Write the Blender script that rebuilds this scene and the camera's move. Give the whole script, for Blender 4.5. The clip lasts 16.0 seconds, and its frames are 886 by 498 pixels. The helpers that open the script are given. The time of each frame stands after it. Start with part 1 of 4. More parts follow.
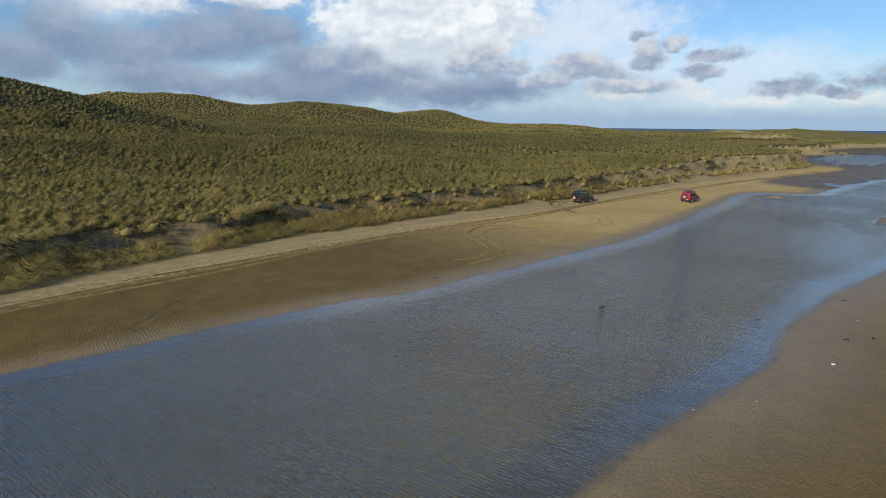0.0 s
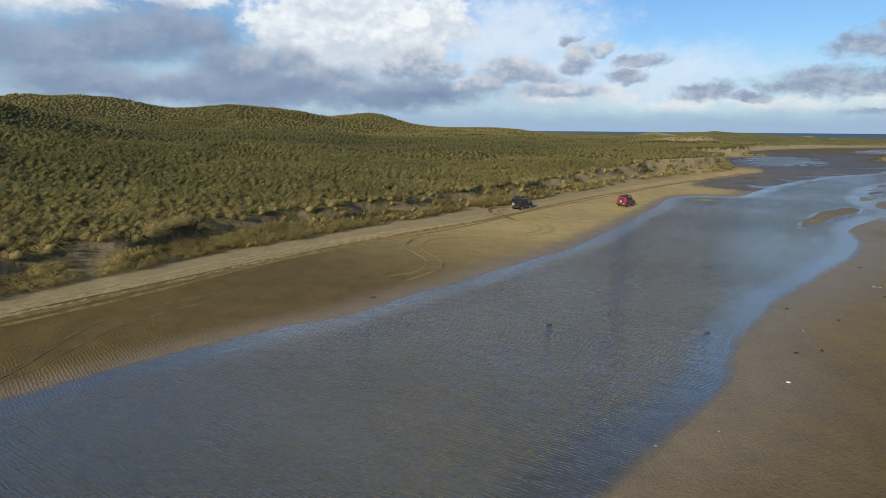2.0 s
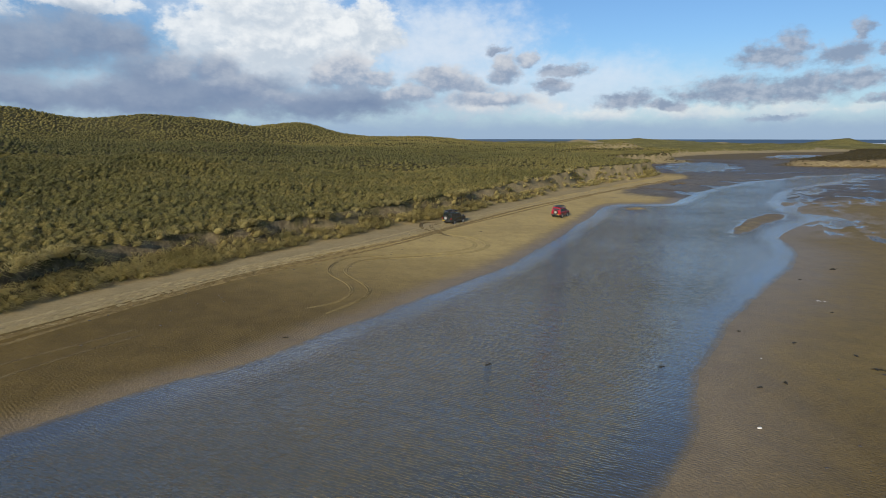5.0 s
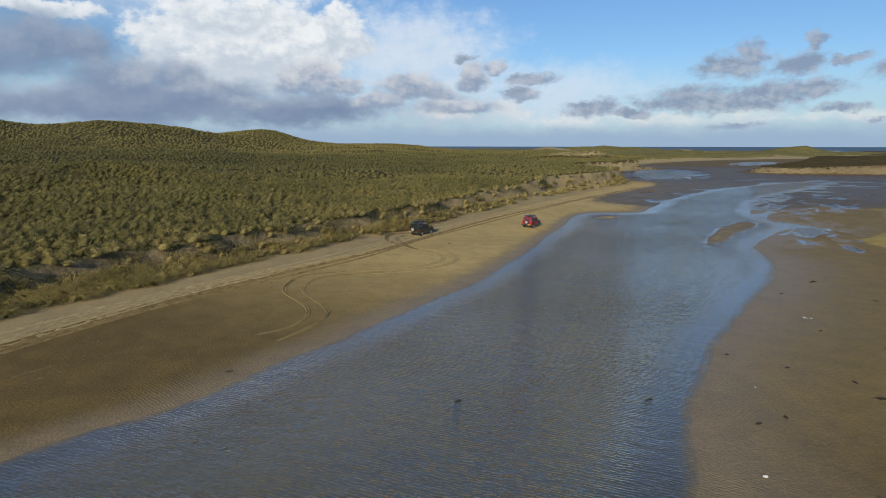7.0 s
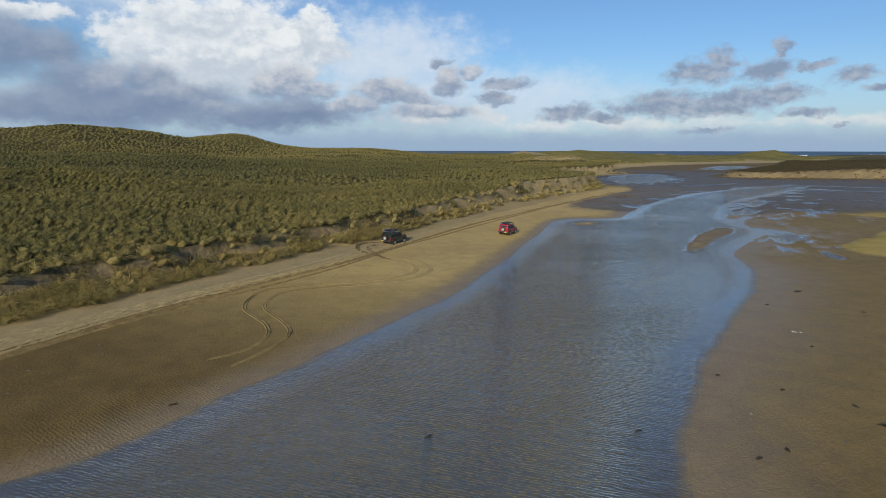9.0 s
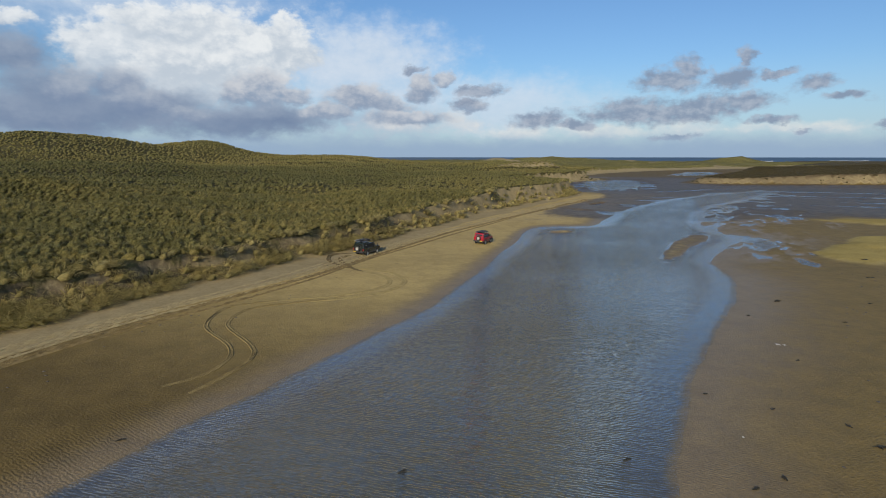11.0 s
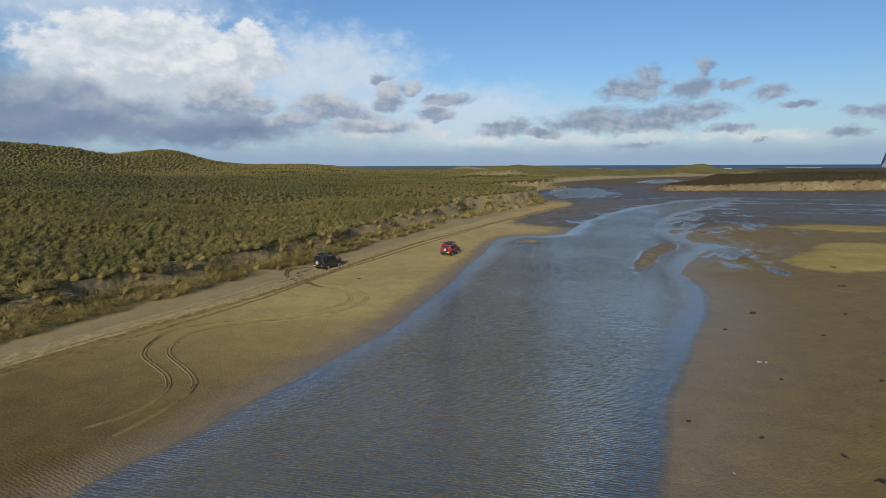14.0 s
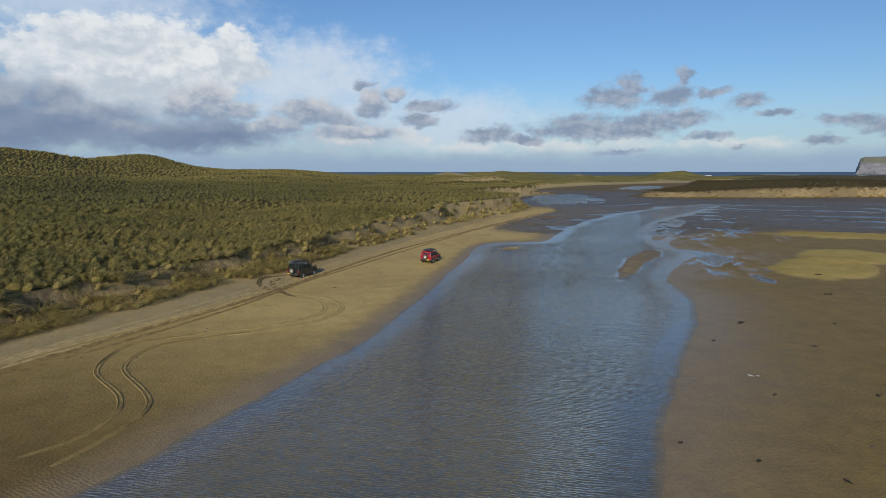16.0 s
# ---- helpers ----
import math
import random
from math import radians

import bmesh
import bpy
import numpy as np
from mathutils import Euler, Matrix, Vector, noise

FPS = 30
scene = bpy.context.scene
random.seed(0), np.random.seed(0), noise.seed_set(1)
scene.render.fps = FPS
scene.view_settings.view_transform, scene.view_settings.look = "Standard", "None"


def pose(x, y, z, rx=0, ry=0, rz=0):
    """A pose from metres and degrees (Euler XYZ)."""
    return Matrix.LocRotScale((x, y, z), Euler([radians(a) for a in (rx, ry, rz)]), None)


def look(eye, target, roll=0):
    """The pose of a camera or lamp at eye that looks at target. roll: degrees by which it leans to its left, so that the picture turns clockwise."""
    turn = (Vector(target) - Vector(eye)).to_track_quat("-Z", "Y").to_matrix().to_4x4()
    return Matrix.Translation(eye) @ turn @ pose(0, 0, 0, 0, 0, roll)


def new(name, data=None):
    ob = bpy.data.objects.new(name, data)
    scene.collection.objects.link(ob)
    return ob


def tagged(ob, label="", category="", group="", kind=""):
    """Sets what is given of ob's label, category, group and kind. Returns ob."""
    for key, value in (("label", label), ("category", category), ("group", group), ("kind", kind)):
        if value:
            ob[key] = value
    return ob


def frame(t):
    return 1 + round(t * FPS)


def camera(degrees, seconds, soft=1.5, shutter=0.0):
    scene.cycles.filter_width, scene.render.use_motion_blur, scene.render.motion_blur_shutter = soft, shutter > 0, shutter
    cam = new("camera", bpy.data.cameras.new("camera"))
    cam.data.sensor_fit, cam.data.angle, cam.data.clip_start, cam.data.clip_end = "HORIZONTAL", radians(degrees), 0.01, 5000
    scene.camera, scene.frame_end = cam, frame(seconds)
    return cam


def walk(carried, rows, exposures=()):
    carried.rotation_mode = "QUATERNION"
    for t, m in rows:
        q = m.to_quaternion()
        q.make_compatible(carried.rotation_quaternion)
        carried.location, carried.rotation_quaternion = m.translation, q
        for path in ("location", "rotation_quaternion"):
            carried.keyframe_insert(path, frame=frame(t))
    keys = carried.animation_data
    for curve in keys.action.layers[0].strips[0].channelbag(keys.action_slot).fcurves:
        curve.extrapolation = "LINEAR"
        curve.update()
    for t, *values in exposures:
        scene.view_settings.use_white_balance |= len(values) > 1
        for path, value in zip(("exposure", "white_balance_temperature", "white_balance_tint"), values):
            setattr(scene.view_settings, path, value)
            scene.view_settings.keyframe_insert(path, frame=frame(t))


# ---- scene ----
cam = camera(73.6, 16.0, soft=0.6)
PATH = [
    (0, (-0.009, -0.2, 14.009), (-0.025, 1.758, 13.598), 0.6),
    (0.5, (-0.003, 0.671, 14.116), (0.036, 2.628, 13.709), 0.6),
    (1, (0.009, 1.575, 14.223), (0.102, 3.532, 13.819), 0.6),
    (1.5, (0.056, 2.523, 14.307), (0.2, 4.477, 13.907), 0.5),
    (2, (0.14, 3.483, 14.397), (0.331, 5.433, 13.998), 0.5),
    (2.5, (0.285, 4.445, 14.488), (0.521, 6.391, 14.092), 0.4),
    (3, (0.572, 5.416, 14.557), (0.848, 7.357, 14.165), 0.3),
    (3.5, (0.809, 6.451, 14.563), (1.121, 8.388, 14.176), 0.3),
    (4, (1.106, 7.492, 14.596), (1.452, 9.425, 14.215), 0.2),
    (6.5, (2.627, 12.682, 14.738), (3.113, 14.589, 14.385), 0.1),
    (7, (3.031, 13.773, 14.745), (3.539, 15.676, 14.398), 0.1),
    (7.5, (3.462, 14.847, 14.793), (3.991, 16.745, 14.448), 0.0),
    (8, (3.877, 15.808, 14.847), (4.425, 17.702, 14.513), 0.0),
    (8.5, (4.189, 16.457, 14.865), (4.754, 18.346, 14.53), 0.1),
    (9, (4.4, 17.063, 14.874), (4.984, 18.947, 14.541), 0.1),
    (11.5, (5.373, 19.895, 15.078), (6.06, 21.749, 14.772), -0.0),
    (12, (5.597, 20.465, 15.057), (6.304, 22.312, 14.756), -0.0),
    (12.5, (5.861, 21.006, 14.999), (6.585, 22.846, 14.702), -0.0),
    (13, (6.185, 21.542, 15.03), (6.924, 23.377, 14.737), -0.2),
    (13.5, (6.555, 22.056, 15.067), (7.307, 23.887, 14.777), -0.1),
    (14, (6.94, 22.575, 15.078), (7.705, 24.401, 14.794), -0.2),
    (14.5, (7.284, 23.091, 15.07), (8.063, 24.912, 14.793), -0.2),
    (15, (7.641, 23.635, 15.031), (8.435, 25.451, 14.76), -0.2),
    (15.5, (8.002, 24.17, 14.979), (8.809, 25.98, 14.712), -0.1),
    (16, (8.39, 24.751, 14.895), (9.208, 26.557, 14.631), 0.0),
]
walk(cam, [(t, look(eye, target, roll)) for t, eye, target, roll in PATH], [(0.0, 0.48), (4.0, 0.40), (8.0, 0.32), (16.0, 0.22)])

# ---- light ----
SUN_AZ, SUN_EL = 215.0, 20.0          # clockwise from +y, and above the horizon
sun = new("sun", bpy.data.lights.new("sun", "SUN"))
sun.data.energy, sun.data.angle, sun.data.color = 3.5, radians(0.6), (1.0, 0.88, 0.69)
to_sun = Vector((math.sin(radians(SUN_AZ)) * math.cos(radians(SUN_EL)), math.cos(radians(SUN_AZ)) * math.cos(radians(SUN_EL)), math.sin(radians(SUN_EL))))
sun.matrix_world = look(to_sun * 100, (0, 0, 0))


class Nodes:
    """Short hand for building node trees."""

    def __init__(self, tree):
        self.tree = tree

    def add(self, kind, inputs=(), op=None, clamp=False, interp=None):
        n = self.tree.nodes.new(kind)
        if op:
            n.operation = op
        if clamp:
            n.use_clamp = True
        if interp:
            n.interpolation_type = interp
        for k, v in dict(inputs).items():
            self.put(n.inputs[k], v)
        return n

    def put(self, socket, v):
        if isinstance(v, bpy.types.NodeSocket):
            self.tree.links.new(v, socket)
        elif isinstance(v, tuple) and socket.type == "RGBA" and len(v) == 3:
            socket.default_value = (*v, 1.0)
        else:
            socket.default_value = v

    def math(self, op, a, b=0.0, c=0.0, clamp=False):
        return self.add("ShaderNodeMath", {0: a, 1: b, 2: c}, op, clamp).outputs[0]

    def vec(self, op, a, b=(0.0, 0.0, 0.0)):
        n = self.add("ShaderNodeVectorMath", {0: a, 1: b}, op)
        return n.outputs["Value"] if op in ("LENGTH", "DOT_PRODUCT", "DISTANCE") else n.outputs[0]

    def noise(self, vector, scale, detail=3.0, rough=0.55, out="Fac", **kw):
        return self.add("ShaderNodeTexNoise", {"Vector": vector, "Scale": scale, "Detail": detail, "Roughness": rough, **kw}).outputs[out]

    def ramp(self, v, lo, hi, to_lo=0.0, to_hi=1.0, kind="SMOOTHSTEP"):
        return self.add("ShaderNodeMapRange", {"Value": v, "From Min": lo, "From Max": hi, "To Min": to_lo, "To Max": to_hi}, interp=kind).outputs[0]

    def mix(self, fac, a, b, blend="MIX"):
        n = self.tree.nodes.new("ShaderNodeMix")
        n.data_type, n.blend_type = "RGBA", blend
        for s, v in ((n.inputs[0], fac), (n.inputs[6], a), (n.inputs[7], b)):
            self.put(s, v)
        return n.outputs[2]

    def bump(self, height, strength, distance, normal=None):
        ins = {"Height": height, "Strength": strength, "Distance": distance}
        if normal is not None:
            ins["Normal"] = normal
        return self.add("ShaderNodeBump", ins).outputs[0]


# Broken cumulus: azimuth, elevation, half width and half height in degrees of each cloud, from the farthest to the nearest.
VEIL = [
    (-6.6, 13.6, 17.89, 6.86), (11.6, 9.0, 12.02, 4.76), (11.2, 7.2, 13.78, 5.88), (-29.5, 9.5, 8.78, 2.8),
    (25.0, 4.6, 15.0, 3.8),
]
TOWERS = [
    (0.9, 8.8, 7.09, 4.37), (-7.3, 8.6, 6.46, 3.78), (-3.2, 6.8, 6.53, 3.27), (-27.5, 9.7, 5.87, 1.43),
    (-17.5, 10.5, 4.55, 0.72), (5.0, 9.7, 3.8, 3.26), (-1.8, 8.6, 5.51, 3.38), (2.5, 8.0, 3.87, 2.75),
    (5.1, 10.3, 1.19, 2.45), (-4.1, 11.0, 5.77, 1.88),
]
PUFFS = [
    (3.3, 6.0, 3.81, 2.22), (1.0, 5.4, 1.91, 1.19), (6.1, 5.5, 1.81, 1.13), (12.0, 5.1, 3.15, 1.27),
    (14.8, 4.7, 2.66, 1.07), (17.7, 6.1, 2.05, 1.19), (19.8, 7.0, 1.08, 0.81), (8.9, 4.1, 3.08, 1.05),
    (16.6, 3.5, 4.83, 0.97), (22.2, 4.7, 2.07, 0.76), (11.8, 5.3, 3.97, 1.39), (17.6, 6.5, 1.83, 1.35),
]
GREY = [
    (-8.6, 5.7, 2.49, 1.53), (-5.7, 5.0, 2.18, 1.16), (-8.4, 6.2, 3.22, 1.89), (-12.0, 5.4, 2.64, 1.6),
    (-6.9, 4.5, 3.24, 1.52), (-3.2, 3.4, 3.27, 1.09),
]
HAZE = [(-16.0, 3.4, 13.0, 3.0), (1.0, 3.4, 14.0, 2.7), (15.0, 3.2, 9.0, 2.2)]
LOW = [
    (20.9, 3.0, 3.2, 1.5), (15.6, 2.6, 5.4, 1.0), (41.6, 2.3, 4.0, 1.2), (27.3, 2.2, 5.0, 1.0),
    (34.7, 2.1, 7.0, 0.9), (50.0, 2.2, 8.0, 0.8),
]
DARK = [
    (-18.1, 8.2, 5.8, 3.2), (-14.8, 7.8, 2.59, 2.21), (-22.7, 6.8, 5.78, 3.09), (-27.1, 5.4, 5.48, 2.98),
    (-31.9, 6.8, 4.67, 3.38), (-34.5, 4.6, 3.26, 2.66), (-23.9, 3.3, 10.49, 2.08), (-14.0, 3.6, 7.3, 1.9),
    (-12.0, 3.2, 9.0, 2.6), (-6.0, 4.2, 7.0, 2.2), (0.0, 2.7, 9.0, 1.7), (-39.3, 5.0, 5.92, 3.72), (-13.0, 5.6, 5.5, 2.3), (4.0, 3.5, 8.0, 1.7),
]
SCUD = [
    (40.5, 6.6, 2.69, 1.05), (42.4, 7.6, 1.02, 1.04), (45.5, 6.7, 2.09, 0.92), (46.9, 8.0, 0.59, 0.81),
    (39.3, 3.9, 5.75, 1.06), (44.2, 4.3, 3.02, 1.13), (47.3, 4.7, 2.2, 0.81), (42.8, 3.4, 2.55, 0.57),
    (29.7, 3.6, 2.45, 0.82), (33.1, 3.0, 1.62, 0.49), (51.8, 5.7, 1.48, 0.63), (54.2, 4.7, 1.62, 0.38),
    (49.2, 3.0, 1.54, 0.4), (49.3, 6.7, 1.43, 0.35), (59.3, 3.9, 2.5, 0.63), (61.2, 3.4, 1.82, 0.79),
    (57.6, 2.4, 1.46, 0.37), (41.4, 1.7, 1.86, 0.26), (24.6, 6.2, 2.29, 0.49), (17.9, 7.9, 1.08, 0.32),
    (51.1, 2.1, 0.66, 0.2), (24.7, 6.3, 2.08, 0.44), (22.8, 5.2, 1.74, 0.5),
]


def build_world():
    world = bpy.data.worlds.new("sky")
    scene.world = world
    world.use_nodes = True
    world.node_tree.nodes.clear()
    n = Nodes(world.node_tree)
    sky_node = n.add("ShaderNodeTexSky")
    sky_node.sky_type, sky_node.sun_disc = "NISHITA", False
    sky_node.sun_elevation, sky_node.sun_rotation = radians(SUN_EL), radians(SUN_AZ)
    sky_node.altitude, sky_node.air_density, sky_node.dust_density, sky_node.ozone_density = 20.0, 1.0, 0.7, 2.0
    sky = sky_node.outputs[0]
    way = n.add("ShaderNodeTexCoord").outputs["Generated"]
    xyz = n.add("ShaderNodeSeparateXYZ", {0: way}).outputs
    az = n.math("MULTIPLY", n.math("ARCTAN2", xyz[0], xyz[1]), 57.2958)
    el = n.math("MULTIPLY", n.math("ARCSINE", xyz[2]), 57.2958)
    flat = n.add("ShaderNodeCombineXYZ", {0: az, 1: el}).outputs[0]
    wide = n.vec("MULTIPLY", flat, (0.7, 1.0, 1.0))
    warp = n.vec("MULTIPLY", n.vec("SUBTRACT", n.noise(wide, 0.38, 6.0, 0.62, "Color"), (0.5, 0.5, 0.5)), (3.6, 2.6, 0.0))
    bent = n.vec("ADD", flat, warp)
    grain = n.noise(wide, 0.55, 7.0, 0.62)
    lit = n.noise(n.vec("ADD", wide, (0.30, -0.40, 0.0)), 0.55, 7.0, 0.62)
    relief = n.math("SUBTRACT", grain, lit)
    billow = n.vec("ADD", wide, n.vec("MULTIPLY", warp, (0.5, 0.5, 0.0)))
    cells = []
    for scale in (0.62, 1.5, 3.4):
        cell = n.add("ShaderNodeTexVoronoi", {"Vector": billow, "Scale": scale, "Randomness": 1.0})
        cell.voronoi_dimensions = "2D"
        cells.append(n.math("SUBTRACT", 0.42, cell.outputs["Distance"]))
    heap = n.math("MULTIPLY_ADD", cells[2], 0.3, n.math("MULTIPLY_ADD", cells[1], 0.55, cells[0]))
    ragged = n.math("MULTIPLY_ADD", heap, 0.22, n.math("SUBTRACT", grain, 0.5))
    fray = n.math("SUBTRACT", n.noise(n.vec("ADD", wide, n.vec("MULTIPLY", warp, (0.25, 0.25, 0.0))), 1.3, 4.0, 0.58), 0.5)
    sky = n.mix(1.0, sky, (0.064, 0.084, 0.108), "MULTIPLY")

    sky = n.mix(n.ramp(el, 9.0, 0.5, 0.0, 0.55), sky, (0.43, 0.56, 0.72))

    def paint(col, clouds, top, base, solid, soft, rag, form=1.0):
        """Clouds one over another, each lit from above."""
        for a, e, w, h in clouds:
            off = n.vec("MULTIPLY", n.vec("SUBTRACT", bent, (a, e, 0.0)), (1.0 / w, 1.0 / h, 0.0))
            d = n.math("MULTIPLY_ADD", ragged, rag, n.math("SUBTRACT", 1.0, n.vec("LENGTH", off)))
            d = n.math("MULTIPLY_ADD", fray, rag * 0.25, d)
            v = n.add("ShaderNodeSeparateXYZ", {0: off}).outputs[1]
            up = n.ramp(n.math("MULTIPLY_ADD", heap, 0.7 * form, n.math("MULTIPLY_ADD", relief, 2.2 * form, v)), -0.8, 0.95)
            shade = n.mix(up, base, top)
            col = n.mix(n.ramp(d, 0.0, soft, 0.0, solid), col, shade)
        return col

    col = paint(sky, VEIL, (0.62, 0.70, 0.80), (0.55, 0.65, 0.77), 0.75, 0.9, 0.7)
    col = paint(col, TOWERS, (0.78, 0.81, 0.83), (0.50, 0.57, 0.65), 0.94, 0.42, 1.0)
    col = paint(col, HAZE, (0.44, 0.53, 0.63), (0.33, 0.42, 0.55), 0.92, 0.9, 0.9)
    col = paint(col, LOW, (0.78, 0.76, 0.72), (0.60, 0.64, 0.69), 0.62, 0.9, 0.9)
    col = paint(col, DARK, (0.30, 0.365, 0.47), (0.160, 0.225, 0.350), 0.94, 0.70, 0.5, 0.4)
    col = paint(col, GREY, (0.40, 0.45, 0.53), (0.20, 0.265, 0.39), 0.80, 0.70, 0.7, 0.6)
    col = paint(col, PUFFS, (0.56, 0.585, 0.63), (0.25, 0.32, 0.44), 0.90, 0.50, 0.7)
    near = None
    for a, e, w, h in SCUD:
        d = n.vec("LENGTH", n.vec("MULTIPLY", n.vec("SUBTRACT", bent, (a - 0.9, e - 0.1, 0.0)), (0.87 / w, 0.87 / h, 0.0)))
        near = d if near is None else n.math("SMOOTH_MIN", near, d, 0.2)
    d = n.math("MULTIPLY_ADD", fray, 1.2, n.math("MULTIPLY_ADD", ragged, 0.7, n.math("SUBTRACT", 1.22, near)))
    shade = n.mix(n.ramp(relief, -0.12, 0.16), (0.225, 0.285, 0.395), (0.37, 0.42, 0.51))
    col = n.mix(n.ramp(d, 0.0, 0.80, 0.0, 0.92), col, shade)
    # cloud bank along the horizon
    bank = n.math("ADD", el, n.math("MULTIPLY", n.math("SUBTRACT", n.noise(n.vec("MULTIPLY", flat, (0.5, 0.9, 1.0)), 0.45, 5.0, 0.6), 0.5), 2.2))
    col = n.mix(n.ramp(bank, 2.3, 0.5, 0.0, 0.90), col, (0.29, 0.40, 0.55))
    bg = n.add("ShaderNodeBackground", {"Color": col, "Strength": 0.86}).outputs[0]
    n.add("ShaderNodeOutputWorld", {"Surface": bg})


build_world()


# ---- materials ----
def material(name):
    m = bpy.data.materials.new(name)
    m.use_nodes = True
    m.node_tree.nodes.clear()
    return m, Nodes(m.node_tree)


def finish(n, **inputs):
    b = n.add("ShaderNodeBsdfPrincipled", {k.replace("_", " "): v for k, v in inputs.items()})
    n.add("ShaderNodeOutputMaterial", {"Surface": b.outputs[0]})


def position(n):
    return n.add("ShaderNodeNewGeometry").outputs["Position"]


def plain(name, colour, rough=0.5, metal=0.0, vary=0.12, scale=6.0, bump=0.0, spec=0.5):
    """A surface of one colour with dirt and grain at two scales."""
    m, n = material(name)
    at = n.add("ShaderNodeTexCoord").outputs["Object"]
    big, fine = n.noise(at, scale, 3.0), n.noise(at, scale * 9, 3.0)
    dirt = n.ramp(n.math("ADD", big, n.math("MULTIPLY", fine, 0.4)), 0.45, 0.95)
    col = n.mix(dirt, tuple(c * (1 - vary) for c in colour), tuple(min(1, c * (1 + vary)) for c in colour))
    ins = dict(Base_Color=col, Roughness=n.ramp(fine, 0.3, 0.7, rough * 0.85, min(1.0, rough * 1.15)), Metallic=metal, Specular_IOR_Level=spec)
    if bump:
        ins["Normal"] = n.bump(fine, bump, 0.01)
    finish(n, **ins)
    return m


def ground_material():
    m, n = material("sand_and_turf")
    p = position(n)
    z = n.add("ShaderNodeSeparateXYZ", {0: p}).outputs[2]
    broad, mid, fine = n.noise(p, 0.05, 4.0), n.noise(p, 0.45, 5.0, 0.6), n.noise(p, 6.0, 4.0)
    blend = n.math("ADD", n.math("MULTIPLY", broad, 0.6), n.math("MULTIPLY", mid, 0.4))
    level = n.math("ADD", z, n.math("MULTIPLY", n.math("SUBTRACT", blend, 0.5), 0.16))
    wetness = n.add("ShaderNodeAttribute")
    wetness.attribute_name = "dry"
    dryness = n.ramp(n.math("ADD", wetness.outputs["Fac"], n.math("MULTIPLY", n.math("SUBTRACT", mid, 0.5), 0.40)), 0.37, 0.63)
    soaked = n.ramp(level, 0.17, -0.01)
    dry = n.mix(n.ramp(mid, 0.3, 0.7), (0.335, 0.265, 0.138), (0.410, 0.325, 0.172))
    damp = n.mix(n.ramp(blend, 0.36, 0.62), (0.420, 0.306, 0.108), (0.560, 0.408, 0.148))
    mud = n.mix(n.ramp(mid, 0.3, 0.7), (0.235, 0.172, 0.092), (0.300, 0.220, 0.115))
    silt_at = n.add("ShaderNodeAttribute")
    silt_at.attribute_name = "silt"
    # real damp, plus corner and scarp darkening put into the sand colour
    moist_shade_at = n.add("ShaderNodeAttribute")
    moist_shade_at.attribute_name = "moist_shade"
    lower = n.math("MAXIMUM", n.ramp(level, 0.15, 0.02, 0.0, 0.5), moist_shade_at.outputs["Fac"])
    damp = n.mix(lower, damp, n.mix(n.ramp(mid, 0.3, 0.7), (0.132, 0.089, 0.023), (0.182, 0.122, 0.034)))
    sand = n.mix(soaked, n.mix(dryness, damp, dry), mud)
    # darker scarp: root-brown sand with the broken edge's shade put into it
    root_at = n.add("ShaderNodeAttribute")
    root_at.attribute_name = "roots"
    sand = n.mix(n.math("MULTIPLY", root_at.outputs["Fac"], n.ramp(n.noise(p, 1.6, 5.0, 0.7), 0.30, 0.60, 0.35, 1.0)), sand, n.mix(n.ramp(mid, 0.3, 0.7), (0.085, 0.066, 0.040), (0.190, 0.148, 0.090)))
    algae_at = n.add("ShaderNodeAttribute")
    algae_at.attribute_name = "algae"
    sand = n.mix(algae_at.outputs["Fac"], sand, n.mix(n.ramp(blend, 0.36, 0.62), (0.350, 0.262, 0.075), (0.450, 0.345, 0.110)))
    dark_silt = n.mix(n.ramp(mid, 0.35, 0.65), (0.072, 0.050, 0.026), (0.165, 0.118, 0.062))
    sand = n.mix(n.ramp(n.math("ADD", silt_at.outputs["Fac"], n.math("MULTIPLY", n.math("SUBTRACT", mid, 0.5), 0.8)), 0.35, 0.65, 0.0, 0.9), sand, dark_silt)
    sand = n.mix(n.ramp(n.noise(p, 2.2, 5.0, 0.7), 0.42, 0.70, 0.0, 0.30), sand, n.mix(1.0, sand, (0.50, 0.47, 0.43), "MULTIPLY"))
    sand = n.mix(n.ramp(fine, 0.40, 0.72, 0.0, 0.20), sand, (0.12, 0.09, 0.05))
    # turf of the far dunes, its yellow brightened for the sun on them
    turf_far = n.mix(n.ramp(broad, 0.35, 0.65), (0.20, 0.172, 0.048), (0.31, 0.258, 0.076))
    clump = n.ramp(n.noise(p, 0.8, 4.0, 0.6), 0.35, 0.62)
    beyond_tufts_at = n.add("ShaderNodeAttribute")
    beyond_tufts_at.attribute_name = "beyond_tufts"
    # ground under the tufts, with the shade of the gaps in its colour
    shaded_thatch = n.mix(clump, (0.050, 0.044, 0.020), (0.120, 0.104, 0.040))
    turf = n.mix(beyond_tufts_at.outputs["Fac"], shaded_thatch, n.mix(clump, (0.105, 0.098, 0.036), turf_far))
    turf = n.mix(silt_at.outputs["Fac"], turf, n.mix(clump, (0.060, 0.048, 0.022), (0.125, 0.100, 0.045)))
    cover = n.add("ShaderNodeAttribute")
    cover.attribute_name = "cover"
    veg = n.ramp(n.math("ADD", cover.outputs["Fac"], n.math("MULTIPLY", n.math("SUBTRACT", n.noise(p, 0.35, 5.0, 0.65), 0.5), 0.9)), 0.40, 0.60)
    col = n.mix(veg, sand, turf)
    glossy = n.math("MAXIMUM", soaked, silt_at.outputs["Fac"])
